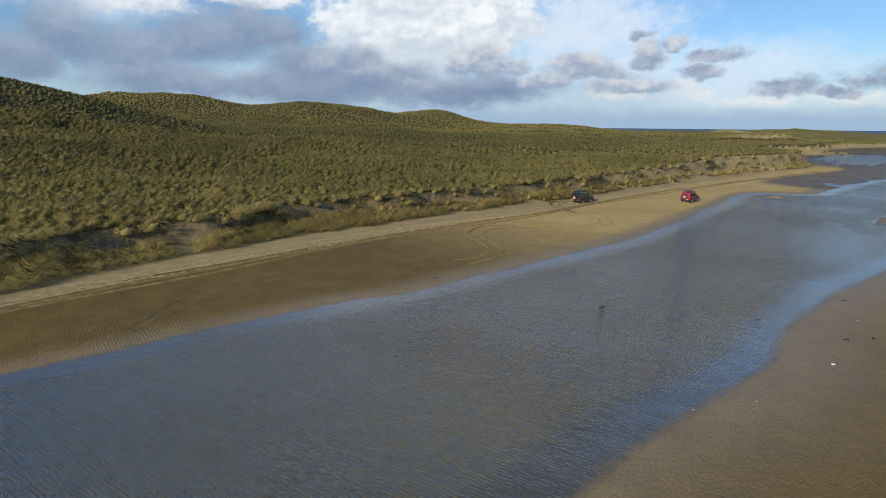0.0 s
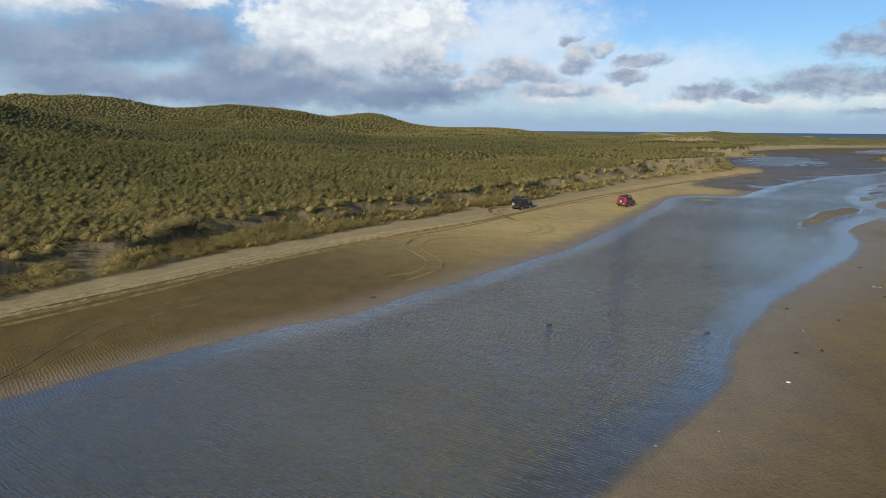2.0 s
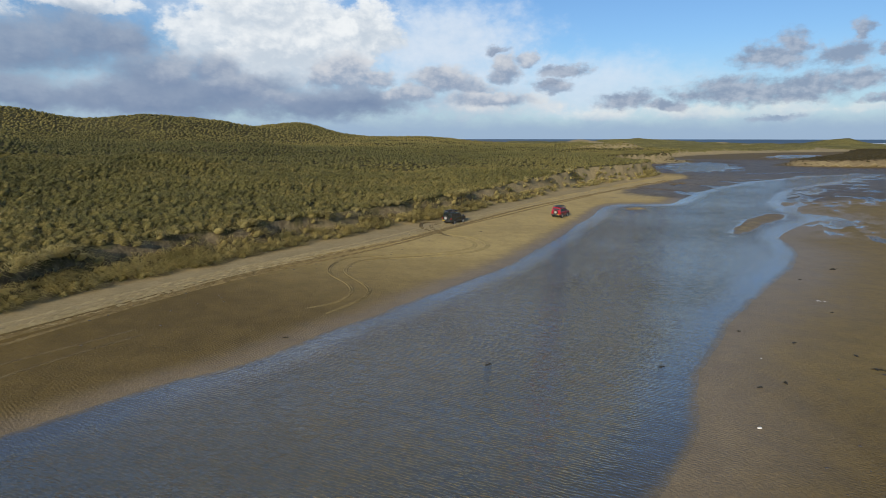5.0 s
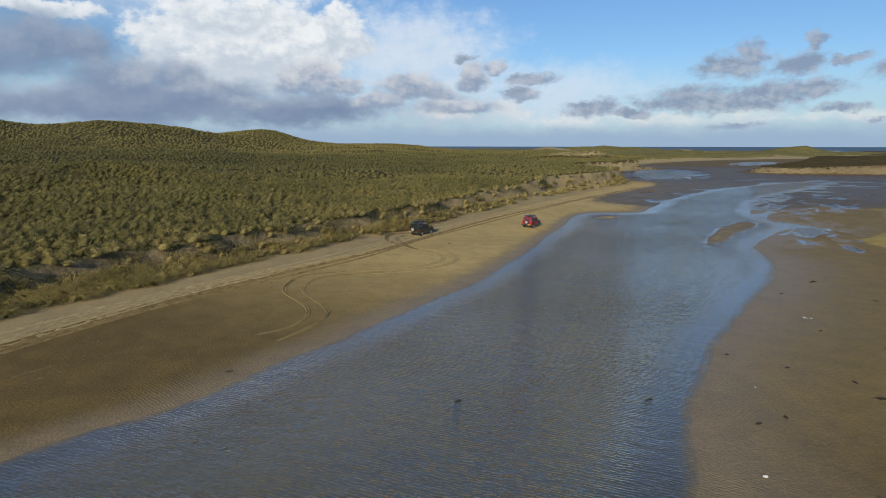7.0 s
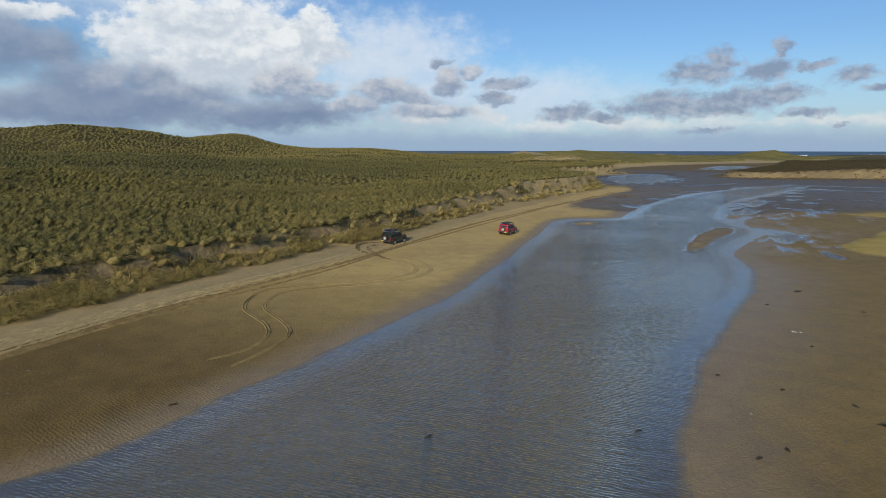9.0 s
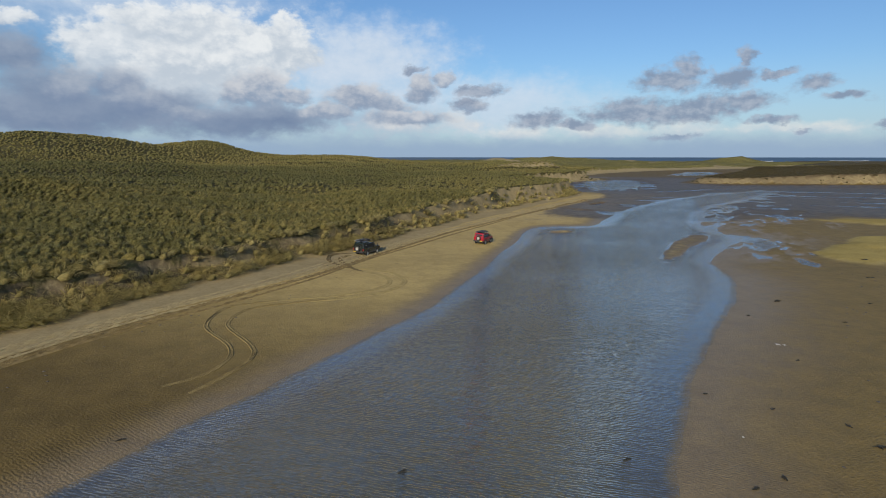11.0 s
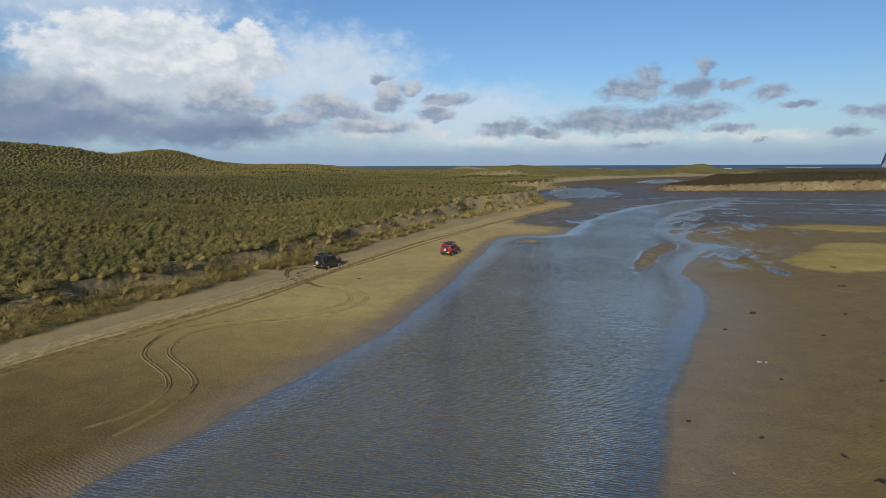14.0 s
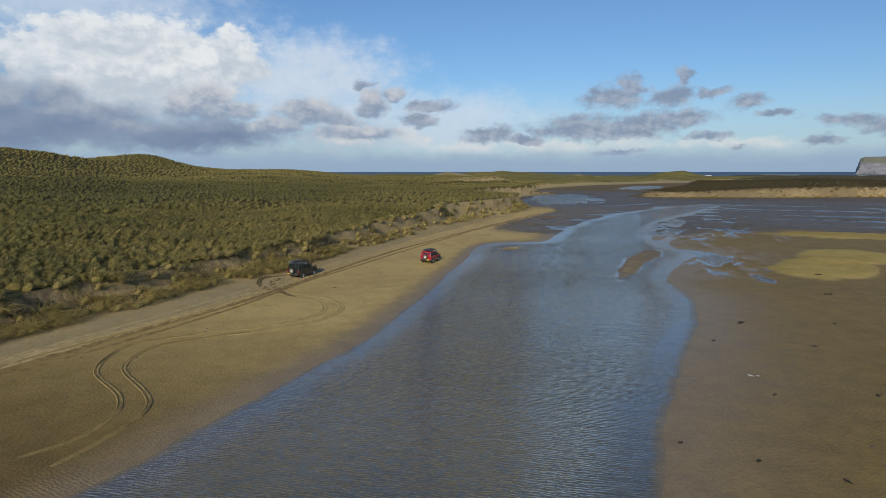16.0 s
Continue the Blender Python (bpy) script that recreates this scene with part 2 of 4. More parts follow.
    rough = n.math("ADD", n.ramp(glossy, 0.0, 1.0, 0.72, 0.46), n.math("MULTIPLY", n.math("MAXIMUM", veg, dryness), 0.5), 0.0, True)
    # current ripples on the low flats
    turned = n.add("ShaderNodeCombineXYZ", {0: n.vec("DOT_PRODUCT", p, (0.80, 0.60, 0.0)), 1: n.vec("DOT_PRODUCT", p, (-0.60, 0.80, 0.0))}).outputs[0]
    w = n.add("ShaderNodeTexWave", {"Vector": turned, "Scale": 1.5, "Distortion": 6.0, "Detail": 3.0, "Detail Scale": 1.6})
    w.wave_type, w.bands_direction = "BANDS", "X"
    low = n.math("MULTIPLY", n.math("MULTIPLY", n.ramp(z, 0.45, 0.12), moist_shade_at.outputs["Fac"]), n.ramp(n.noise(p, 0.07, 3.0), 0.42, 0.62))
    ripple = n.math("MULTIPLY", w.outputs["Fac"], low)
    height = n.math("ADD", n.math("MULTIPLY", fine, 0.055), n.math("ADD", n.math("MULTIPLY", ripple, 0.013), n.math("ADD", n.math("MULTIPLY", mid, 0.05), n.math("MULTIPLY", n.math("MULTIPLY", clump, veg), 0.16))))
    finish(n, Base_Color=col, Roughness=rough, Normal=n.bump(height, 0.8, 1.0), Specular_IOR_Level=n.ramp(n.math("MAXIMUM", n.math("MAXIMUM", veg, silt_at.outputs["Fac"]), dryness), 0.0, 1.0, 0.24, 0.14))
    return m


def water_material():
    m, n = material("shallow_water")
    p = position(n)
    along, across = n.vec("DOT_PRODUCT", p, (0.80, -0.60, 0.0)), n.vec("DOT_PRODUCT", p, (0.60, 0.80, 0.0))
    crest = n.add("ShaderNodeCombineXYZ", {0: n.math("MULTIPLY", along, 3.4), 1: n.math("MULTIPLY", across, 7.6)}).outputs[0]
    chop = n.noise(crest, 1.0, 2.0, 0.5)
    small = n.noise(crest, 2.7, 2.0, 0.5)
    swell = n.noise(crest, 0.16, 3.0, 0.6)
    turned = n.add("ShaderNodeCombineXYZ", {0: across, 1: n.math("MULTIPLY", along, 0.45)}).outputs[0]
    rows = n.add("ShaderNodeTexWave", {"Vector": turned, "Scale": 1.45, "Distortion": 7.0, "Detail": 2.0, "Detail Scale": 1.1, "Detail Roughness": 0.6})
    rows.wave_type, rows.bands_direction = "BANDS", "X"
    film = n.add("ShaderNodeAttribute")
    film.attribute_name = "shallow"
    thin = film.outputs["Fac"]
    calm = n.math("MULTIPLY", n.ramp(n.noise(p, 0.05, 3.0), 0.30, 0.70, 0.55, 1.0), n.ramp(thin, 0.10, 1.0, 1.0, 0.30))
    height = n.math("MULTIPLY", n.math("ADD", n.math("MULTIPLY_ADD", rows.outputs["Fac"], 0.033, n.math("MULTIPLY", chop, 0.110)), n.math("ADD", n.math("MULTIPLY", small, 0.012), n.math("MULTIPLY", swell, 0.26))), calm)
    normal = n.bump(height, 1.0, 1.5)
    facet = n.bump(height, 1.0, 1.0)
    gloss = n.add("ShaderNodeBsdfGlossy", {"Roughness": 0.06, "Normal": facet, "Color": (1.0, 1.0, 1.0)}).outputs[0]
    through_it = n.add("ShaderNodeBsdfTransparent", {"Color": (0.93, 0.93, 0.86)}).outputs[0]
    silt = n.mix(n.ramp(n.noise(p, 0.06, 4.0), 0.35, 0.65), (0.074, 0.074, 0.056), (0.096, 0.094, 0.070))
    murk = n.add("ShaderNodeBsdfDiffuse", {"Color": silt, "Normal": normal}).outputs[0]
    body = n.add("ShaderNodeMixShader", {0: n.ramp(thin, 0.0, 1.0, 0.86, 0.40), 1: through_it, 2: murk}).outputs[0]
    graze = n.add("ShaderNodeLayerWeight", {"Blend": 0.5, "Normal": facet}).outputs["Facing"]
    fres = n.math("MULTIPLY_ADD", n.math("MULTIPLY", n.math("POWER", graze, 2.75), n.ramp(thin, 0.2, 1.0, 1.0, 0.86)), 0.97, 0.022)
    wet = n.add("ShaderNodeMixShader", {0: fres, 1: body, 2: gloss}).outputs[0]
    rim = n.add("ShaderNodeAttribute")
    rim.attribute_name = "rim"
    lap = n.ramp(n.math("ADD", rim.outputs["Fac"], n.math("MULTIPLY", n.math("SUBTRACT", n.noise(p, 0.9, 4.0, 0.6), 0.5), 0.7)), 0.30, 1.1, 0.0, 0.85)
    bare = n.add("ShaderNodeBsdfTransparent", {"Color": (0.97, 0.97, 0.95)}).outputs[0]
    out = n.add("ShaderNodeMixShader", {0: lap, 1: wet, 2: bare}).outputs[0]
    n.add("ShaderNodeOutputMaterial", {"Surface": out})
    return m


def sea_material():
    m, n = material("open_sea")
    p = position(n)
    normal = n.bump(n.noise(n.vec("MULTIPLY", p, (0.02, 0.02, 1.0)), 1.0, 5.0, 0.6), 1.0, 3.0)
    deep = n.add("ShaderNodeBsdfDiffuse", {"Color": (0.018, 0.045, 0.075)}).outputs[0]
    gloss = n.add("ShaderNodeBsdfGlossy", {"Roughness": 0.30, "Normal": normal, "Color": (1.0, 1.0, 1.0)}).outputs[0]
    n.add("ShaderNodeOutputMaterial", {"Surface": n.add("ShaderNodeMixShader", {0: 0.22, 1: deep, 2: gloss}).outputs[0]})
    return m


def grass_material(name="marram_grass", deep=1.0, straw_tone=((0.42, 0.335, 0.098), (0.60, 0.480, 0.160)), turn=0.50, dark=0.70):
    m, n = material(name)
    tone = n.add("ShaderNodeAttribute")
    tone.attribute_name = "tone"
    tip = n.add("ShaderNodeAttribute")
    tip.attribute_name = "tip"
    t = tone.outputs["Fac"]
    p = position(n)
    broad = n.noise(p, 0.04, 3.0)
    # tone also carries cloud shade and sun over the dunes, see build_grass
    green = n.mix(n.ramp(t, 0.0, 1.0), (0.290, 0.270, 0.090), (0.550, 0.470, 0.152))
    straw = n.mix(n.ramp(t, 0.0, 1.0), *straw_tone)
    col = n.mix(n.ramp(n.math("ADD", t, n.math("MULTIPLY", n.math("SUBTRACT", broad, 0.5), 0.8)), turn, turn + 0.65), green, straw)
    if deep < 1.0:
        col = n.mix(1.0, col, (deep, deep * 0.86, deep * 0.95), "MULTIPLY")
    combed = n.add("ShaderNodeCombineXYZ", {0: n.math("MULTIPLY", n.vec("DOT_PRODUCT", p, (0.93, 0.20, -0.30)), 0.28), 1: n.vec("DOT_PRODUCT", p, (-0.21, 0.98, 0.0)), 2: n.vec("DOT_PRODUCT", p, (0.30, 0.06, 0.95))}).outputs[0]
    hair = n.noise(combed, 10.0, 4.0, 0.65)
    streak = n.ramp(hair, 0.36, 0.64)
    col = n.mix(n.math("MULTIPLY", streak, dark), col, n.mix(1.0, col, (0.38, 0.39, 0.36), "MULTIPLY"))
    # shade inside the tufts is put into the colour: low parts darkened
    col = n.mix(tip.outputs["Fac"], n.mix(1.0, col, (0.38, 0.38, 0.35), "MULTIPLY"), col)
    b = n.add("ShaderNodeBsdfPrincipled", {"Base Color": col, "Roughness": 0.6, "Specular IOR Level": 0.3, "Normal": n.bump(hair, 1.0, 0.22)}).outputs[0]
    back = n.add("ShaderNodeBsdfTranslucent", {"Color": col}).outputs[0]
    n.add("ShaderNodeOutputMaterial", {"Surface": n.add("ShaderNodeMixShader", {0: 0.33, 1: b, 2: back}).outputs[0]})
    return m


MAT_GROUND, MAT_WATER, MAT_SEA, MAT_GRASS = ground_material(), water_material(), sea_material(), grass_material()
MAT_HEATH = grass_material("dark_heath", 0.5)
MAT_STRAW = grass_material("straw_tussock", 1.0, ((0.60, 0.49, 0.160), (0.80, 0.66, 0.260)), 0.20, 0.45)

# ---- land ----
TABLE = np.random.RandomState(7).rand(256, 256)


def value_noise(x, y, scale, octaves=3, gain=0.5):
    """Smooth noise from 0 to 1 with features about scale metres across."""
    total, amp, norm = 0.0, 1.0, 0.0
    for k in range(octaves):
        u, v = x / scale * 2**k + 37.7 * k, y / scale * 2**k + 11.3 * k
        i, j = np.floor(u).astype(int), np.floor(v).astype(int)
        a, b = u - i, v - j
        a, b = a * a * (3 - 2 * a), b * b * (3 - 2 * b)
        g = lambda p, q: TABLE[(i + p) % 256, (j + q) % 256]
        total = total + amp * ((g(0, 0) * (1 - a) + g(1, 0) * a) * (1 - b) + (g(0, 1) * (1 - a) + g(1, 1) * a) * b)
        norm, amp = norm + amp, amp * gain
    return total / norm


def smooth(v, lo, hi):
    t = np.clip((v - lo) / (hi - lo), 0, 1)
    return t * t * (3 - 2 * t)


def rounded(points, times=2):
    """Corners cut off an open line."""
    p = np.array(points, float)
    for _ in range(times):
        a, b = p[:-1], p[1:]
        p = np.concatenate([p[:1], np.stack([0.75 * a + 0.25 * b, 0.25 * a + 0.75 * b], 1).reshape(-1, 2), p[-1:]])
    return p


def signed(x, y, ring):
    """Distance to a closed line, positive inside it."""
    best, inside = np.full(x.shape, 1e18), np.zeros(x.shape, bool)
    for (ax, ay), (bx, by) in zip(ring, np.roll(ring, -1, 0)):
        dx, dy = bx - ax, by - ay
        t = np.clip(((x - ax) * dx + (y - ay) * dy) / (dx * dx + dy * dy + 1e-12), 0, 1)
        best = np.minimum(best, (x - ax - t * dx) ** 2 + (y - ay - t * dy) ** 2)
        if ay != by:
            inside ^= ((ay > y) != (by > y)) & (x < (y - ay) / (by - ay) * dx + ax)
    return np.where(inside, 1, -1) * np.sqrt(best)


LEFT_BANK = rounded([(-120, -60), (-45, 10), (-26, 30), (-19, 37), (-9, 45), (-3, 49), (2, 54.5), (8, 60), (16, 67), (22, 73), (28, 80), (36, 91), (46, 104), (59, 123), (67, 131.5), (76, 128.5), (80, 129), (87, 137), (106, 156), (128, 174), (150, 187), (178, 202), (225, 218)])
RIGHT_BANK = rounded([(225, 208), (190, 186), (155, 166), (133, 153), (114, 136), (102, 122), (95, 110), (95, 105), (91, 99), (78, 92), (70, 85), (65, 77), (59, 70), (54, 65), (47, 60), (38, 53), (31, 47), (25, 41), (19, 33), (11, 26), (3, 18), (-20, -10), (-60, -60)])
CHANNEL = np.concatenate([LEFT_BANK, RIGHT_BANK])
DUNE_TOE = rounded([(-130, -80), (-60, 8), (-36, 43), (-30, 54), (-24, 61), (-19, 68), (-10, 78), (-1, 88), (9, 97), (21, 109), (34, 122), (52, 143), (77, 168), (107, 192), (128, 212), (131, 222), (122, 236), (118, 252), (130, 275), (160, 305), (205, 332), (225, 345), (215, 372), (260, 425), (340, 490), (450, 540), (600, 575), (800, 590)])
DUNES = np.concatenate([DUNE_TOE, [(900, 1500), (-2500, 1500), (-2500, -600), (-400, -600)]])
ISLAND_TOE = rounded([(700, 560), (500, 440), (380, 360), (290, 305), (262, 292), (240, 277), (246, 264), (258, 255), (278, 244), (306, 234), (352, 214), (430, 170), (600, 90), (900, 60)])
ISLAND = np.concatenate([ISLAND_TOE, [(1500, 300), (1500, 900), (900, 800)]])
# hills: centre, half widths, height
HILLS = [(-150, 170, 62, 60, 18.5), (-215, 440, 80, 80, 22), (-95, 470, 55, 80, 17), (-12, 530, 36, 60, 13), (70, 520, 80, 80, 6), (-60, 290, 60, 40, 3), (-230, 300, 80, 80, 14), (690, 698, 16, 40, 11.5), (465, 800, 70, 40, 7), (420, 280, 50, 40, 2.5), (350, 235, 22, 22, 3)]
# bare sand on the dunes: centre, half length, half width, turn
BARE = [(308, 657, 26, 14, -20), (500, 655, 20, 9, -30), (250, 560, 14, 6, 10), (180, 350, 40, 5, 25)]
# banks and pools on the flats: centre, half length, half width, turn, rise
BARS = [(82.5, 103.5, 10.5, 2.3, 36, 0.22), (73.5, 96.5, 13, 1.6, 42, 0.24), (67.0, 122.0, 2.9, 1.9, 20, 0.42), (126, 131, 9, 3.0, 25, 0.2)]
# mounds of dry sand
DRY = [(98, 82, 13, 6.5, 30), (112, 88, 12, 6.5, 15), (146, 108, 18, 7, -40)]
POOLS = [(197, 286, 60, 19, 50, 0.40), (212, 318, 28, 8, 20, 0.35), (375, 418, 62, 18, 38, 0.5), (82, 80, 3.2, 1.0, 60, 0.25), (89.5, 85, 2.2, 0.5, 60, 0.2), (91, 95, 5, 1.6, 50, 0.22), (100, 141, 2.6, 1.0, 45, 0.3), (112, 176, 5, 1.2, 40, 0.5), (270, 236, 40, 2.5, -28, 0.30), (190, 226, 30, 2.0, 10, 0.3), (235, 195, 26, 1.6, -32, 0.3), (215, 160, 30, 1.2, -40, 0.3), (290, 205, 45, 2.0, -35, 0.3), (185, 140, 16, 1.0, -42, 0.3)]


def oval(x, y, cx, cy, a, b, turn):
    c, s = math.cos(radians(turn)), math.sin(radians(turn))
    u, v = ((x - cx) * c + (y - cy) * s) / a, ((y - cy) * c - (x - cx) * s) / b
    return np.sqrt(u * u + v * v)


def scarp_lip(x, y):
    """How far behind the dune foot the broken edge stands."""
    return 2.5 + (value_noise(x, y, 16, 3) - 0.5) * 3.4


def land(x, y):
    """Height of the ground, and how far inland of the dune foot."""
    edge = (value_noise(x, y, 9, 3) - 0.5) * 2.2
    far = smooth(np.hypot(x, y), 120, 260)
    w = signed(x, y, CHANNEL) + edge * 0.35 + (value_noise(x, y, 30, 3) - 0.5) * 3 * far
    d = signed(x, y, DUNES) + edge * 0.8 + 0.8
    k = signed(x, y, ISLAND) + (value_noise(x, y, 45, 4) - 0.5) * 14
    out, gap = np.maximum(-w, 0), np.maximum(np.minimum(-d, -k), 0.01)
    share = out / (out + gap)
    left = smooth(np.maximum(-k, 0) / (np.maximum(-d, 0) + np.maximum(-k, 0) + 0.01), 0.55, 0.85) * (1 - smooth(y, 200, 240))
    beach = share * left + (share**2 * 0.6 + 0.10 * (1 - np.exp(-out / 6))) * (1 - left)
    beach = np.where(k > d, np.minimum(beach, 0.30 + share**6), beach)
    z = np.where(w > 0, -np.minimum(w * 0.03, 0.40), beach)
    rough = (value_noise(x, y, 14, 4, 0.6) - 0.5)
    z = z + rough * np.where(w > 0, 0.05, 0.10 * (1 - left) + 0.04)
    u, v = (x - 134) * 0.75 + (y - 143) * 0.66, (y - 143) * 0.75 - (x - 134) * 0.66
    braid = np.exp(-((u / 44) ** 2 + ((v + 8) / 17) ** 2)) * (w < 0)
    z = z - braid * (0.05 + 1.1 * (value_noise(u * 0.7, v * 2.4, 6, 4, 0.65) - 0.47))
    u, v = (x - 88) * 0.75 + (y - 91) * 0.66, (y - 91) * 0.75 - (x - 88) * 0.66
    z = z - np.exp(-((u / 12) ** 2 + (v / 4.5) ** 2)) * (w < 0) * (0.02 + 1.0 * (value_noise(u * 0.8, v * 2.2, 4, 4, 0.65) - 0.46))
    wide = np.maximum(smooth(x, 150, 200), smooth(y - x, 30, 45) * smooth(y, 138, 165) * (1 - smooth(y, 235, 260))) * (d < 0) * (k < 0) * (w < 0)
    z = z - wide * np.maximum(0, value_noise((x - y) * 0.7, (x + y) * 3, 42, 5, 0.62) - 0.515) * 1.4
    shoal = np.zeros_like(z)
    for cx, cy, a, b, turn, rise in BARS:
        q = oval(x, y, cx, cy, a, b, turn) + edge * 0.12 + (value_noise(x, y, 2.5, 3) - 0.5) * 0.6
        shoal = np.maximum(shoal, smooth(-q, -1.3, -0.9))
        z = np.where(q < 1.3, np.maximum(z, rise * (1 - q**2) * 0.6 + np.minimum(z, 0) * smooth(q, 0.95, 1.3)), z)
    algae = np.zeros_like(z)
    dry = smooth(share, 0.70 + 0.2 * far, 0.88 + 0.1 * far) * np.maximum(left, smooth(y, 230, 260))
    for cx, cy, a, b, turn in DRY:
        q = oval(x, y, cx, cy, a, b, turn) + edge * 0.16 + (value_noise(x, y, 6, 3) - 0.5) * 0.5
        z, dry = z + 0.28 * smooth(-q, -1.15, -0.75), np.maximum(dry, smooth(-q, -1.1, -0.9))
        algae = np.maximum(algae, smooth(-q, -1.12, -0.88))
    for cx, cy, a, b, turn, drop in POOLS:
        q = oval(x, y, cx, cy, a, b, turn) + edge * 0.12 + (value_noise(x, y, 2.4, 3) - 0.5) * 1.3
        z = np.where(d < 0, z - (drop + np.maximum(z, 0)) * smooth(-q, -1.25, -0.7), z)
    # dunes: sandy apron, broken scarp, then rolling ground
    inland = np.maximum(d, 0)
    reach = np.hypot(x, y)
    lip = scarp_lip(x, y)
    rise = smooth(inland, 0, lip) * 0.9 + smooth(inland, lip, lip + 0.9) * 1.9 + smooth(inland, lip - 1.0, lip + 1.6) * 2.0 * smooth(x + y, 150, 260) * (1 - smooth(inland, 18, 70)) + 0.05 * np.minimum(inland, 80) + 0.010 * np.clip(inland - 80, 0, 300)
    rise = rise * (1 - 0.35 * smooth(reach, 500, 800))
    roll = (value_noise(x, y, 34, 4) - 0.5) * 3.0 * smooth(inland, 4, 40) + (value_noise(x, y, 7, 2) - 0.5) * 0.7 * smooth(inland, 2, 10)
    roll = roll + (value_noise(x * 0.6 + y * 0.8 + 70, (y * 0.6 - x * 0.8) * 0.6, 13, 2) - 0.5) * 2.4 * smooth(inland, 6, 25)
    roll = roll + (value_noise(x, y, 60, 3) - 0.5) * 5.0 * smooth(reach, 330, 480)
    dune = rise + roll
    inner = smooth(inland, 5, 60)
    k_in = np.maximum(k, 0)
    isle = (0.5 + 0.5 * smooth(x, 250, 325)) * smooth(k_in + (value_noise(x, y, 9, 3) - 0.5) * 3, 0, 7) * (3.4 + 5.0 * value_noise(x + 40, y, 80, 3)) + 0.006 * np.minimum(k_in, 200) + (value_noise(x, y, 40, 3) - 0.5) * 2.0 * smooth(k_in, 5, 40)
    hills = 0.0
    for cx, cy, a, b, h in HILLS:
        hills = hills + h * np.exp(-(((x - cx) / a) ** 2 + ((y - cy) / b) ** 2))
    z = z + np.where(d > 0, dune + hills * inner, 0) + np.where((k > 0) & (d <= 0), isle + hills * smooth(k_in, 3, 40), 0)
    cover = np.where(d > 0, (0.42 - 0.30 * smooth(x + y, 135, 190)) * smooth(d, 0.2, 0.8) + (0.58 + 0.30 * smooth(x + y, 135, 190)) * smooth(d, lip + 0.6, lip + 1.8), np.where(d <= 0, smooth(k, 7, 10), 0))
    for cx, cy, a, b, turn in BARE:
        q = oval(x, y, cx, cy, a, b, turn) + edge * 0.10
        cover, z = cover * smooth(q, 0.7, 1.2), z + (4.5 if a > 18 else 2.0) * smooth(-q, -1.6, -0.2) * (d > 0)
    isle_edge = smooth(-k, 2, 9)
    # face to be darkened: brown rooty sand plus painted shade beneath the edge
    face = smooth(d, lip - 1.8, lip - 0.6) * (1 - smooth(d, lip + 1.6, lip + 2.4)) * (0.55 + 0.45 * smooth(value_noise(x, y, 5, 3), 0.3, 0.5))
    dry = np.maximum(dry * isle_edge, np.where(d > 0, 1.0 - 0.95 * face * (1 - 0.7 * smooth(x + y, 135, 190)), np.where(k > 0, 0.85, 0.0)))
    silt = smooth(x * 0.66 + y * 0.75 + 30 * smooth(y - x, 25, 45) + (value_noise(x, y, 22, 3) - 0.5) * 60, 160, 212) * (1 - dry) * (1 - smooth(reach, 380, 520)) * smooth(-d, 4, 16) * isle_edge
    silt = np.maximum(silt, np.maximum(smooth(k, 5, 8), 0.46 * (k > 0)) * (d <= 0))
    silt = np.maximum(silt, 0.52 * shoal)
    # the open sea beyond the land
    shore = reach + (value_noise(x, y, 300, 2) - 0.5) * 260
    z = z * (1 - smooth(shore, 1050, 1500)) - 4.0 * smooth(shore, 1350, 1700)
    # near beach: wet sand plus a lens's corner darkening painted in; wet right flats
    moist_shade = np.maximum(smooth(-(x * 0.66 + y * 0.75), -78, -40), np.maximum((1 - left), 0.80 * smooth(-d, 42, 54)) * (k < 0))
    # on the scarp face this paints shade under the edge, not damp
    moist_shade = np.where(d > 0, 0.9 * face * (1 - 0.65 * smooth(x + y, 135, 190)), np.where(k > 0, 0.50, moist_shade))
    return z, np.maximum(d, np.where(d <= 0, k - 7, -1e9)), cover, dry, silt, moist_shade, np.where(d > 0, face * (1 - 0.65 * smooth(x + y, 135, 190)), np.where(k > 0, 0.2 + 0.5 * smooth(value_noise(x, y, 12, 4), 0.35, 0.6), 0.0)), algae


def spaced(lo, hi, step, start, end, grow=1.055, more=None):
    """Even steps between lo and hi, coarser ones on to more, widening out to start and end."""
    mid, before, after = list(np.arange(lo, hi, step)), [], []
    if more:
        mid += list(np.arange(mid[-1] + 2.5, more, 2.5))
    s, v = step, mid[0]
    while v > start:
        s *= grow
        v -= s
        before.append(v)
    s, v = (2.5 if more else step), mid[-1]
    while v < end:
        s *= grow
        v += s
        after.append(v)
    return np.array(before[::-1] + mid + after)


def grid_mesh(name, xs, ys, zs):
    ny, nx = zs.shape
    gx, gy = np.meshgrid(xs, ys)
    me = bpy.data.meshes.new(name)
    me.vertices.add(nx * ny)
    me.vertices.foreach_set("co", np.stack([gx, gy, zs], -1).astype(np.float32).ravel())
    i = (np.arange(ny - 1)[:, None] * nx + np.arange(nx - 1)[None, :]).ravel()
    quads = np.stack([i, i + 1, i + nx + 1, i + nx], -1).astype(np.int32)
    me.loops.add(quads.size)
    me.loops.foreach_set("vertex_index", quads.ravel())
    me.polygons.add(len(quads))
    me.polygons.foreach_set("loop_start", np.arange(0, quads.size, 4, dtype=np.int32))
    me.update(calc_edges=True)
    me.polygons.foreach_set("use_smooth", np.ones(len(quads), bool))
    return me


def layer(me, name, values):
    me.attributes.new(name, "FLOAT", "POINT").data.foreach_set("value", values.astype(np.float32).ravel())


